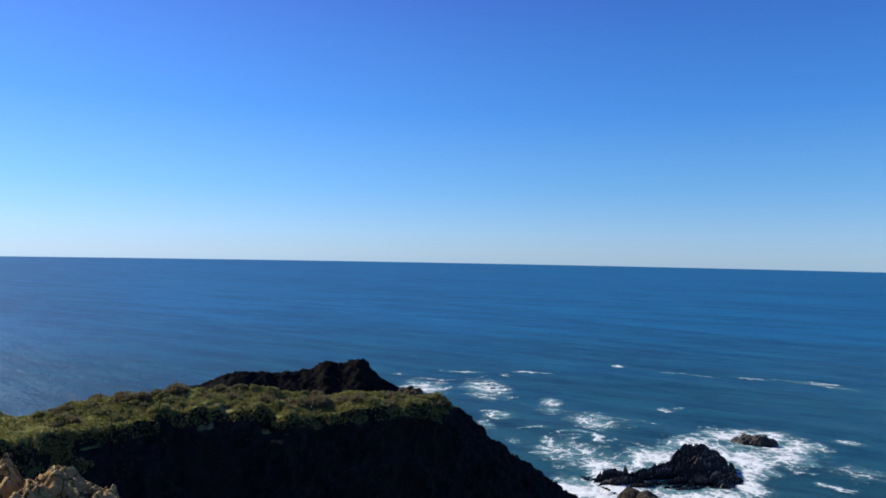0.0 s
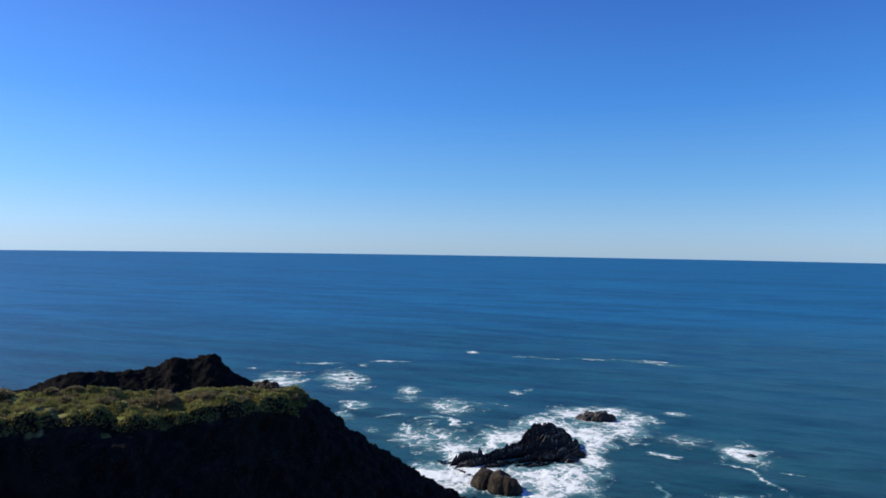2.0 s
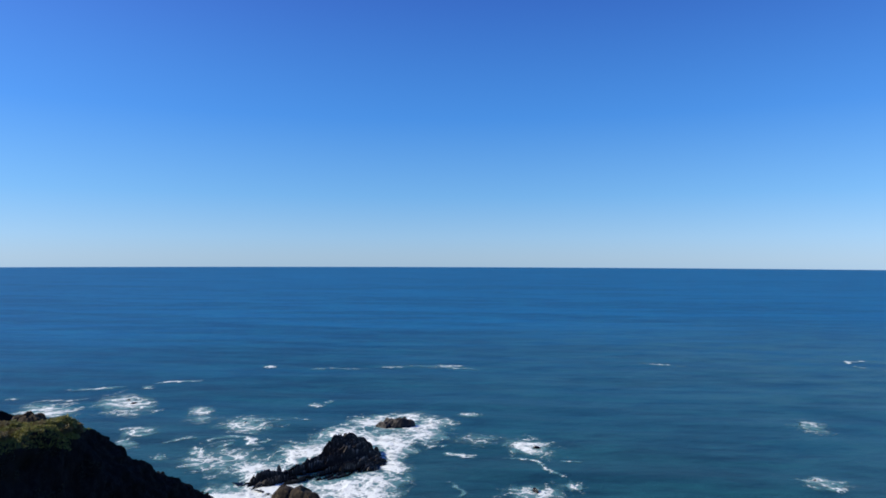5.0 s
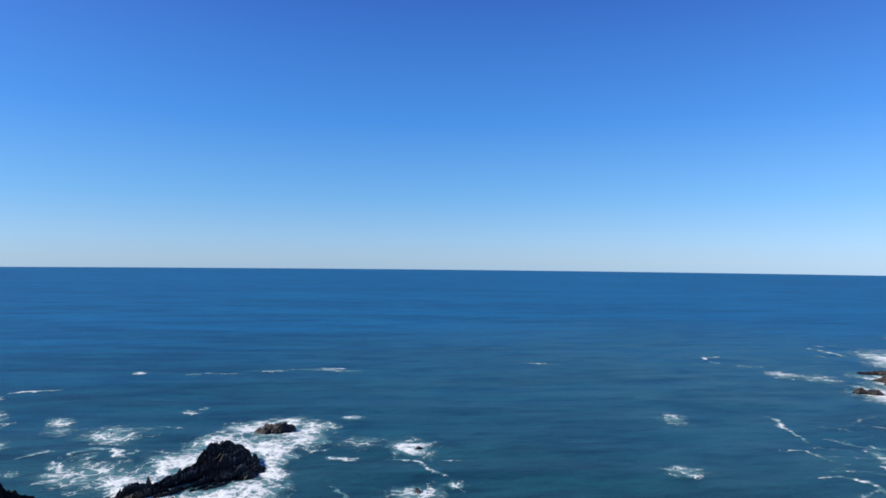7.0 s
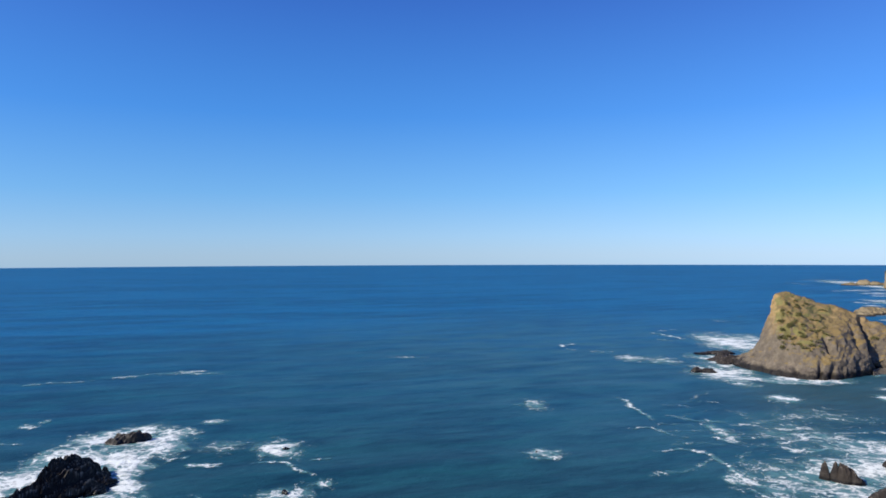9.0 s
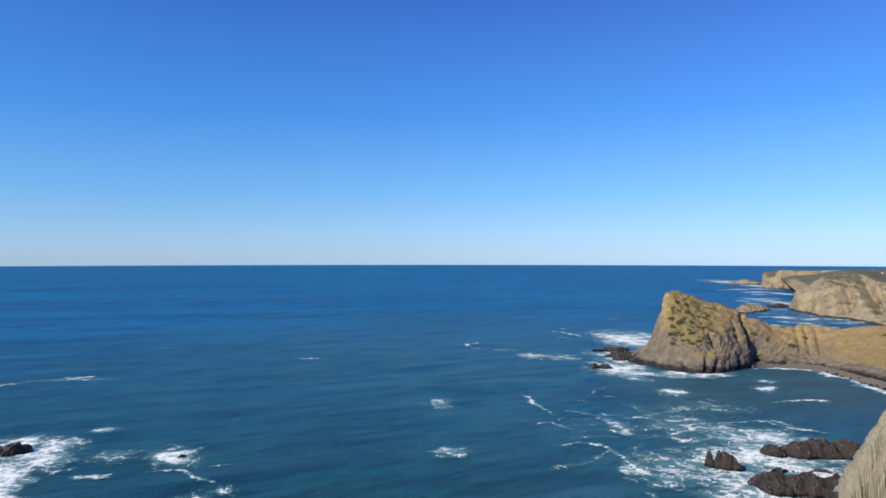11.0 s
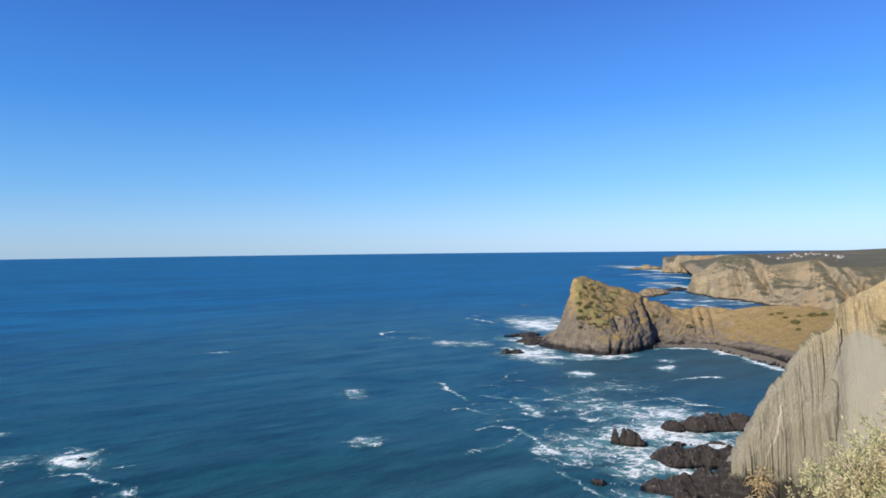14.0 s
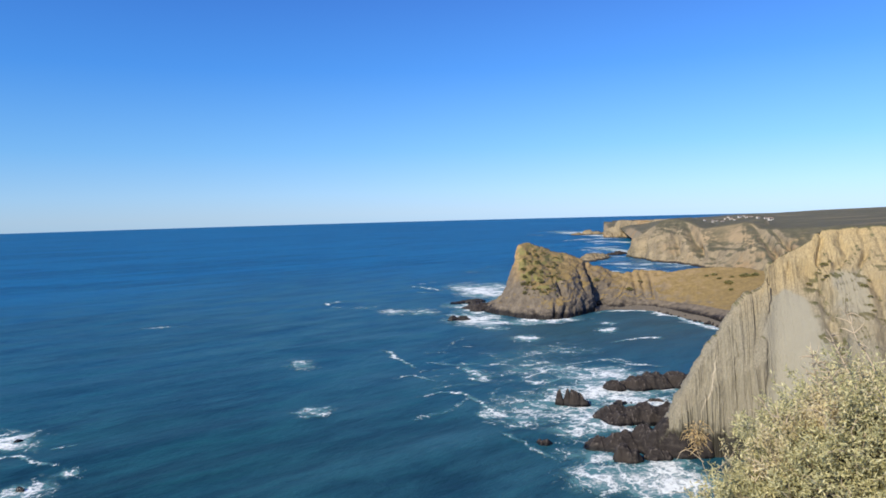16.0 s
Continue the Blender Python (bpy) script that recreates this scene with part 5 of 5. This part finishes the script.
foam_patch(1057, 1117, 43.3, 192.7, -22, 0.70, "far white surf along the coast")
foam_streak([(1043, 1357), (992, 1210)], 6.0, 0.34, "thin line of drifting foam")
foam_patch(700, 697, 37.5, 178.9, -23, 0.65, "far white surf along the coast")
foam_patch(568, 531, 61.2, 102.9, -23, 0.16, "far white surf along the coast")
foam_patch(570, 583, 48.4, 69.3, -23, 0.16, "far white surf along the coast")
foam_patch(543, 477, 53.8, 64.5, -23, 0.16, "far white surf along the coast")
foam_patch(875, 861, 21.3, 104.0, -23, 0.60, "far white surf along the coast")
foam_patch(514, 490, 39.1, 69.1, -23, 0.16, "far white surf along the coast")
foam_streak([(270, 290), (282, 294), (292, 291), (298, 280), (300, 269), (297, 256), (293, 243), (290, 229), (283, 215), (276, 197)], 5.0, 0.85, "white wash along the shingle beach")
foam_patch(-78, 159, 20.4, 27.5, 29, 0.95, "broad white surf round a rock")
foam_patch(-70, 169, 25.6, 15.5, 29, 0.90, "broad white surf round a rock")
foam_patch(-52, 162, 26.6, 19.7, 29, 0.85, "broad white surf round a rock")
foam_patch(-85, 162, 9.0, 18.4, 29, 0.70, "broad white surf round a rock")
foam_patch(115, 100, 17.8, 18.8, -34, 0.72, "broad white surf round a rock")
foam_patch(107, 110, 19.7, 22.8, -35, 0.50, "broad white surf round a rock")
# faint threads of old foam adrift off the rocks
drift = np.random.RandomState(91)
for _k in range(18):
    _h, _d = drift.uniform(29, 42), drift.uniform(190, 320)
    if _h > 36 and _d > 280:
        continue
    _x, _y, _z = polar(_h, _d, 0)
    _a, _l = drift.normal() * 0.5, drift.uniform(5, 16)
    foam_streak([(_x - _l * math.cos(_a), _y - _l * math.sin(_a)), (_x + drift.normal() * 1.5, _y + drift.normal() * 3), (_x + _l * math.cos(_a), _y + _l * math.sin(_a))],
                drift.uniform(0.8, 1.8), drift.uniform(0.2, 0.34), "faint thread of drifting foam")
# wash round the rocks below the pale cliff
for _x, _y, _l, _w, _d in [(105.5, 110.5, 20, 14, 0.45), (112, 106, 18, 14, 0.55), (119, 102, 18, 12, 0.6), (121, 97, 14, 10, 0.6), (113, 99, 18, 12, 0.5),
                           (114, 124, 20, 12, 0.3), (152, 168, 30, 16, 0.35), (163, 170, 26, 14, 0.35), (154, 157, 24, 16, 0.4)]:
    foam_patch(_x, _y, _l, _w, -40, _d, "broad white surf round a rock")
# lines of breakers off the far cliffs
for _k in range(56):
    _h, _d = (drift.uniform(42.5, 50.5), drift.uniform(520, 760)) if _k < 40 else (drift.uniform(42.0, 46.5), drift.uniform(800, 1500))
    _x, _y, _z = polar(_h, _d, 0)
    _a, _l = radians(-_h) + drift.normal() * 0.12, drift.uniform(0.01, 0.035) * _d
    foam_streak([(_x - _l * math.cos(_a), _y - _l * math.sin(_a)), (_x + drift.normal(), _y + drift.normal() * 4), (_x + _l * math.cos(_a), _y + _l * math.sin(_a))],
                0.008 * _d, drift.uniform(0.9, 1.0), "far line of white breakers")

build_foam()


# ---- plants ----
def leaf_cloud(places, ways, size, rng, width=0.45, curl=0.25):
    """Small leaves, four corners each with a crease, at the given places and looking along the given ways."""
    n = len(places)
    up = ways / np.linalg.norm(ways, axis=1)[:, None]
    side = np.cross(up, rng.normal(size=(n, 3)))
    side /= np.linalg.norm(side, axis=1)[:, None] + 1e-9
    front = np.cross(side, up)
    s = (size * rng.uniform(0.6, 1.3, n))[:, None]
    base = places
    tip = places + up * s + front * s * curl * rng.uniform(-1, 1, (n, 1))
    mid = places + up * s * 0.5 + front * s * curl * 0.4
    left, right = mid - side * s * width * 0.5, mid + side * s * width * 0.5
    v = np.stack([base, right, tip, left], 1).reshape(-1, 3)
    f = np.arange(4 * n).reshape(n, 4)
    return v, f


def stalks(lines, thick, sides=4):
    """Thin tapered twigs along the given lines, as one mesh."""
    vs, fs, o = [], [], 0
    for line in lines:
        p = np.array(line, float)
        k = len(p)
        d = np.gradient(p, axis=0)
        d /= np.linalg.norm(d, axis=1)[:, None] + 1e-9
        a = np.cross(d, (0.31, 0.2, 0.93))
        a /= np.linalg.norm(a, axis=1)[:, None] + 1e-9
        b = np.cross(d, a)
        r = thick * np.linspace(1, 0.35, k)
        for j in range(sides):
            w = 2 * math.pi * j / sides
            vs.append(p + (a * math.cos(w) + b * math.sin(w)) * r[:, None])
        for j in range(sides):
            j2 = (j + 1) % sides
            for i in range(k - 1):
                fs.append((o + j * k + i, o + j2 * k + i, o + j2 * k + i + 1, o + j * k + i + 1))
        o += sides * k
    return np.vstack(vs), np.array(fs)


def crooked(start, way, length, rng, bends=6, wild=0.35):
    p, d = [np.array(start, float)], np.array(way, float)
    d /= np.linalg.norm(d)
    for _ in range(bends):
        d = d + rng.normal(size=3) * wild * 0.5
        d /= np.linalg.norm(d)
        p.append(p[-1] + d * length / bends)
    return p


def mound_shrub(name, seed, leaf_mat, leaves, leaf_size, height=0.6):
    """A low wind-shaped shrub about one metre across: a woody base and a crown of small leaves."""
    rng = np.random.RandomState(seed)
    th = rng.uniform(0, 2 * np.pi, leaves)
    el = np.arcsin(rng.uniform(0.0, 1, leaves))
    way = np.stack([np.cos(th) * np.cos(el), np.sin(th) * np.cos(el), np.sin(el)], 1)
    r = 0.5 * (1 + 0.32 * fbm(way * 2.2 + seed, 3)) * rng.uniform(0.72, 1.02, leaves)
    pts = way * r[:, None] * np.array([1, 1, 2 * height])
    v, f = leaf_cloud(pts, way + rng.normal(size=way.shape) * 0.7, leaf_size, rng, 0.6)
    root = new(name)
    stems = [crooked((0, 0, -0.15), (*(rng.normal(size=2) * 0.6), 0.7), 0.5, rng) for _ in range(9)]
    sv, sf = stalks(stems, 0.02)
    link_mesh("stem", sv, sf, TWIG, root, "grey woody stems")
    link_mesh("crown", v, f, leaf_mat, root, smooth=False)
    return root


BROWN_HEATH = leaf_material("brown_heath_leaf", (0.075, 0.062, 0.025), (0.36, 0.29, 0.13))


def scatter_shrubs():
    kinds = [mound_shrub("shrub", 40 + k, HEATH_LEAF if k < 2 else BROWN_HEATH, 2400, 0.10, 0.42) for k in range(4)]
    for k, tone in zip(kinds, ("olive-green", "olive-green", "brownish", "brownish")):
        tagged(k, "low " + tone + " wind-shaped heath shrub on the headland", "shrub", "shrubs on the headland")
    rng = np.random.RandomState(5)
    nu, nv, _ = spur_grid.shape
    done = 0
    while done < 290:
        u = int(rng.uniform(0, 0.62) * nu)
        k = int(51 + rng.beta(1.1, 1.1) * 30)
        k = min(nv - 2, k)
        x, y, z = spur_grid[u, k]
        if z < 20:
            continue
        s = rng.choice([1.0, 1.5, 2.3, 3.2], p=[0.3, 0.3, 0.28, 0.12]) * rng.uniform(0.8, 1.2)
        m = pose(x, y, z - 0.06 * s, 0, 0, rng.uniform(0, 360)) @ Matrix.Diagonal((s, s * rng.uniform(0.8, 1.2), s * rng.uniform(0.7, 1.0), 1))
        if done < 4:
            ob = kinds[done]
            ob.matrix_world = m
        else:
            src = kinds[done % 4]
            keep = src.scale.copy()
            src.scale = (1, 1, 1)
            ob = copy_thing(src, pose(0, 0, 0))
            src.scale = keep
            ob.matrix_basis = m
        done += 1


scatter_shrubs()


def grass_on(grid, rows, columns, count, size, mat, seed, label, low=20, bare=-0.4):
    """Rough grass and heath in tufts over a stretch of a grid of ground points."""
    rng = np.random.RandomState(seed)
    u = rng.uniform(*columns, count)
    k = rng.uniform(*rows, count)
    ui, ki = u.astype(int), k.astype(int)
    fu, fk = (u - ui)[:, None], (k - ki)[:, None]
    p = (grid[ui, ki] * (1 - fu) + grid[ui + 1, ki] * fu) * (1 - fk) + (grid[ui, ki + 1] * (1 - fu) + grid[ui + 1, ki + 1] * fu) * fk
    p = p[(p[:, 2] > low) & (fbm(p / 4.0, 3) > bare)]
    each = 5
    p = np.repeat(p, each, 0) + rng.normal(size=(len(p) * each, 3)) * np.array([0.12, 0.12, 0.0])
    w = rng.normal(size=p.shape) * 0.4 + np.array([0.1, 0.1, 1.0])
    v, f = leaf_cloud(p, w, size, rng, 0.28, 0.4)
    tagged(link_mesh("grass", v, f, mat, smooth=False), label, "grass", kind="stuff")


GRASS_LEAF = leaf_material("grass_leaf", (0.05, 0.06, 0.015), (0.46, 0.45, 0.10), (0.30, 0.21, 0.08), 0.1)
grass_on(spur_grid, (6, 47), (0, 330), 14000, 0.45, SHADED_SCRUB, 4, "scrub hanging on the rock face with shade put into its leaf colour", 4, 0.3)
grass_on(spur_grid, (36, 49), (0, 60), 3000, 0.5, HEATH_LEAF, 6, "heath hanging over the brink of the headland", 18, -0.1)
grass_on(spur_grid, (45, 84), (0, 256), 26000, 0.42, GRASS_LEAF, 3, "rough green grass and heath on the headland top")


def on_face(grid, heading, z):
    """The point of a cliff's sunlit face at that heading and height."""
    p = grid.reshape(-1, 3)
    h = np.degrees(np.arctan2(p[:, 0], p[:, 1]))
    d = np.hypot(p[:, 0], p[:, 1])
    near = (np.abs(h - heading) < 0.35) & (np.abs(p[:, 2] - z) < 1.2)
    if not near.any():
        return None
    q = p[near]
    return q[np.argmin(d[near])]


def cliff_shrubs(grid, spots, sizes, seed, label, group):
    rng = np.random.RandomState(seed)
    first = None
    for k, (h, z) in enumerate(spots):
        at = on_face(grid, h, z)
        if at is None:
            continue
        s = rng.uniform(*sizes)
        m = pose(at[0], at[1], at[2] - 0.12 * s, 0, 0, rng.uniform(0, 360)) @ Matrix.Diagonal((s * rng.uniform(0.9, 1.5), s, s * rng.uniform(0.6, 0.9), 1))
        if first is None:
            first = mound_shrub("shrub", seed, CLIFF_LEAF, 420, 0.16, 0.5)
            tagged(first, label, "shrub", group)
            ob, first.matrix_world = first, m
        else:
            keep = first.scale.copy()
            first.scale = (1, 1, 1)
            ob = copy_thing(first, pose(0, 0, 0))
            first.scale = keep
            ob.matrix_basis = m


CLIFF_LEAF = leaf_material("cliff_shrub_leaf", (0.115, 0.115, 0.038), (0.34, 0.31, 0.11))
_r = np.random.RandomState(77)
cliff_shrubs(stack_grid, [(_r.uniform(37.0, 40.6), _r.uniform(12, 36)) for _ in range(85)], (1.0, 2.4), 61, "olive shrub clinging to the headland", "shrubs on the far headland")
cliff_shrubs(stack_grid, [(51.6, 20), (52.0, 20.5), (52.6, 19), (53.0, 17), (53.4, 20), (54.2, 20.5), (55, 21), (53.2, 14), (46.0, 12), (47.0, 16), (43.6, 17)], (2.0, 4.2), 62,
             "dark green shrub on the brown slope", "shrubs above the beach")
cliff_shrubs(cliff_grid, [(59.0, 42.5), (59.2, 43.5), (59.4, 41.8), (59.0, 40.8), (59.6, 43), (60.0, 45.5), (60.3, 46), (62.6, 41), (62.9, 42), (62.5, 37), (62.6, 38.5), (62.7, 36)], (0.7, 1.4), 63, "small dark shrub rooted in the cliff", "shrubs on the pale cliff")


def near_bush():
    """The salt-bush beside the lookout, in leaf, with bare dry twigs standing out of it."""
    rng = np.random.RandomState(21)
    root = new("coastal_bush")
    root.matrix_world = pose(3.6, 1.5, 58.2)
    tagged(root, "sunlit grey-green bush with dry twigs on the cliff edge", "bush")
    # heaps of the crown: heading, distance, height of the middle, radius
    heaps = [(55.3, 3.05, 58.20, 0.42), (57.8, 3.1, 58.44, 0.46), (61.8, 3.2, 58.70, 0.48), (64.5, 3.3, 58.78, 0.52), (68, 3.4, 58.68, 0.62), (76, 3.4, 58.62, 0.75),
             (86, 3.3, 58.7, 0.8), (60, 2.7, 58.16, 0.45), (63, 2.7, 58.38, 0.5), (69, 2.7, 58.45, 0.55), (54.9, 2.75, 57.96, 0.38), (66, 3.9, 58.55, 0.55), (74, 4.1, 58.45, 0.8)]
    o = np.array(root.matrix_world.translation)
    allv, allw = [], []
    for h, d, z, r in heaps:
        n = int((7000 if h < 72 else 1800) * (r / 0.5) ** 2)
        w = rng.normal(size=(n, 3))
        w /= np.linalg.norm(w, axis=1)[:, None]
        w = w[(w[:, 2] > -0.45) & (fbm(w * 6.5 + 2 * h, 3) > -0.17)]
        n = len(w)
        q = w * r * (1 + 0.24 * fbm(w * 2.6 + h, 4) + 0.25 * fbm(w * 7 + h, 3))[:, None] * rng.uniform(0.74, 0.97, (n, 1))
        allv.append(q + np.array(polar(h, d, z)) - o)
        allw.append(w + np.array([0, 0, 0.7]) + rng.normal(size=w.shape) * 0.4)
    p, w = np.vstack(allv), np.vstack(allw)
    w_out = w / np.linalg.norm(w, axis=1)[:, None]
    # each sprig carries a dozen small leaves along its end
    each = 12
    reach = np.repeat(rng.uniform(0.03, 0.085, len(p)), each)[:, None] * np.tile(np.linspace(0.15, 1.0, each), len(p))[:, None]
    way = np.repeat(w_out, each, 0)
    places = np.repeat(p, each, 0) + way * reach + rng.normal(size=way.shape) * 0.005
    v, f = leaf_cloud(places, way * 0.9 + rng.normal(size=way.shape) * 0.6, 0.021, rng, 0.32, 0.4)
    link_mesh("crown", v, f, SHRUB_LEAF, root, "small fleshy grey-green leaves", smooth=False)
    # solid cores close the crown; their dark colour paints the shade between leaves
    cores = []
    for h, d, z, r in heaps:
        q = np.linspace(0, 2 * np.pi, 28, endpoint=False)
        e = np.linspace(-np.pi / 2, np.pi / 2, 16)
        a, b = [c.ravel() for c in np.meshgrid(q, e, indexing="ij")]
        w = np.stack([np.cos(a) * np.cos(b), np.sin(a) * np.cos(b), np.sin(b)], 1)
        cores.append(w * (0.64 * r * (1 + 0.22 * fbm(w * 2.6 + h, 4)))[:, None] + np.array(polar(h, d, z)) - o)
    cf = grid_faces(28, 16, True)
    link_mesh("shade_core", np.vstack(cores), np.vstack([cf + k * 28 * 16 for k in range(len(cores))]), BUSH_CORE, root, "solid cores for the inner growth, dark for the shade within the bush")
    sprigs = []
    for k in rng.choice(len(p), 3600, replace=False):
        sprigs.append(crooked(p[k] * 1.0, w_out[k] + np.array([0, 0, 0.4]), rng.uniform(0.07, 0.17), rng, 5, 0.7))
    sv, sf = stalks(sprigs, 0.0022, 3)
    tagged(link_mesh("dry_growth", sv, sf, TWIG, root), "fine pale dry sprigs", kind="stuff")
    stems = []
    for h, d, z, r in heaps:
        for _ in range(7):
            stems.append(crooked(np.array(polar(h + rng.normal() * 1.5, d, 58.0)) - o, (rng.normal() * 0.5, rng.normal() * 0.5, 1), z - 57.9 + r * 0.6, rng))
    sv, sf = stalks(stems, 0.006)
    link_mesh("stem", sv, sf, TWIG, root, "thin woody stems")
    # bare twigs above the crown: heading, distance, height of the foot, lean to the left, length
    for h, d, z, a, ln in [(56.4, 3.05, 58.78, -0.8, 0.18), (57.2, 3.1, 58.84, -0.3, 0.15), (58.2, 3.1, 58.96, 0.2, 0.14), (59.2, 3.2, 59.04, -0.9, 0.2), (60.2, 3.2, 59.22, -0.5, 0.2),
                           (61.5, 3.2, 59.36, -0.3, 0.14), (63.0, 3.3, 59.38, -0.5, 0.22), (64.2, 3.3, 59.40, 0.3, 0.2), (60.6, 3.2, 59.3, -0.7, 0.16), (55.4, 3.05, 58.66, -0.4, 0.12)]:
        foot = np.array(polar(h, d, z - 0.08)) - o
        main = crooked(foot, (a * 0.6, -a * 0.4, 1), ln + 0.08, rng, 7, 0.3)
        lines = [main]
        for b in range(2, 7):
            for _ in range(2):
                lines.append(crooked(main[b], (rng.normal(), rng.normal(), 0.7), ln * 0.35, rng, 4, 0.5))
        sv, sf = stalks(lines, 0.0032)
        twig = link_mesh("twig", sv, sf, TWIG, root, "bare pale dry twig")


near_bush()


def dry_tuft():
    """The withered orange tuft that leans out from the bush."""
    rng = np.random.RandomState(8)
    root = new("dry_tuft")
    root.matrix_world = pose(*polar(50.9, 3.0, 58.93))
    tagged(root, "withered orange-brown flower tuft on bent stalks", "plant")
    main = [(0.09, -0.05, -0.42), (0.07, -0.05, -0.2), (0.02, -0.02, -0.02), (-0.02, 0.0, 0.10), (0.0, 0.0, 0.17)]
    lines = [smooth_line(main, 10)]
    lines.append(smooth_line([(0.02, -0.02, 0.0), (-0.03, 0.015, 0.05), (-0.06, 0.03, 0.045), (-0.075, 0.04, 0.01)], 8))
    sv, sf = stalks(lines, 0.0022)
    link_mesh("stalk", sv, sf, TWIG, root)
    curls = []
    for _ in range(46):
        a, up = rng.uniform(0, 2 * math.pi), rng.uniform(-0.2, 1.0)
        way = np.array([math.cos(a), math.sin(a), up])
        start = np.array([0, 0, 0.10]) + rng.normal(size=3) * np.array([0.018, 0.018, 0.03])
        ln = rng.uniform(0.02, 0.05)
        curls.append([start + way * ln * t + np.array([0, 0, -1.1 * ln]) * t * t * rng.uniform(0.6, 1.2) for t in np.linspace(0, 1, 6)])
    cv, cf = stalks(curls, 0.0022, 3)
    link_mesh("withered_leaf", cv, cf, DRY_LEAF, root, "tangle of curled pale dry leaves", smooth=False)
    n = 160
    w = rng.normal(size=(n, 3))
    w /= np.linalg.norm(w, axis=1)[:, None]
    p = w * np.array([0.05, 0.05, 0.05]) * rng.uniform(0.2, 1, (n, 1)) + np.array([0.0, 0, 0.12])
    v, f = leaf_cloud(p, w * 0.8 + np.array([0, 0, -0.6]), 0.02, rng, 0.2, 0.7)
    link_mesh("withered_flower", v, f, DRY_LEAF, root, "withered orange petals", smooth=False)


dry_tuft()


# ---- the village on the far plateau ----
def house(x, y, z, long, wide, high, turned, label):
    """A small white house with a low tiled roof, a door and two windows."""
    root = new("house")
    root.matrix_world = pose(x, y, z, 0, 0, turned)
    tagged(root, label, "house", "houses on the far plateau")
    a, b = long / 2, wide / 2
    bm = bmesh.new()
    bmesh.ops.create_cube(bm, size=1, matrix=Matrix.LocRotScale((0, 0, high / 2 - 0.6), None, (long, wide, high + 1.2)))
    part("wall", bm, WALLPAINT, root)
    bm = bmesh.new()
    e, t = 0.2, 0.12
    pts = [(-a - e, -b - e, high - 0.05), (a + e, -b - e, high - 0.05), (a + e, 0, high + wide * 0.16), (-a - e, 0, high + wide * 0.16), (a + e, b + e, high - 0.05), (-a - e, b + e, high - 0.05)]
    lo = [bm.verts.new((px, py, pz)) for px, py, pz in pts]
    up = [bm.verts.new((px, py, pz + t)) for px, py, pz in pts]
    for q in ((0, 1, 2, 3), (3, 2, 4, 5)):
        bm.faces.new([up[k] for k in q])
        bm.faces.new([lo[k] for k in reversed(q)])
    ring = (0, 1, 2, 4, 5, 3)
    for k in range(6):
        i, j = ring[k], ring[(k + 1) % 6]
        bm.faces.new((lo[i], lo[j], up[j], up[i]))
    part("roof", bm, TILES, root, "low clay-tiled roof")
    for k, (px, w, h0, h1) in enumerate(((-a * 0.55, 0.9, 1.0, 2.0), (0.0, 0.9, 0.0, 2.05), (a * 0.55, 0.9, 1.0, 2.0))):
        bm = bmesh.new()
        bmesh.ops.create_cube(bm, size=1, matrix=Matrix.LocRotScale((px, -b - 0.02, (h0 + h1) / 2), None, (w, 0.1, h1 - h0)))
        part("door" if k == 1 else "window", bm, SHUTTER, root)


SHUTTER = plain("dark_shutter", (0.06, 0.07, 0.09))
_hr = random.Random(4)
_coast = coast_grid.reshape(-1, 3)
for _h, _d in [(52.2, 1150), (52.5, 1220), (52.9, 1120), (53.1, 1300), (53.5, 1200), (53.8, 1130), (54.1, 1280), (54.6, 1180), (54.9, 1330), (55.4, 1220), (55.9, 1300), (56.4, 1250),
               (51.6, 1400), (53.3, 1500), (54.4, 1550), (56.2, 930)]:
    _x, _y, _ = polar(_h, _d, 0)
    _near = _coast[np.argsort(np.hypot(_coast[:, 0] - _x, _coast[:, 1] - _y))[:4]]
    house(_x, _y, float(_near[:, 2].mean()), _hr.uniform(2.8, 5.2), _hr.uniform(3.0, 3.8), _hr.uniform(2.1, 2.4), _hr.uniform(-60, 0), "small white house with a clay-tiled roof")
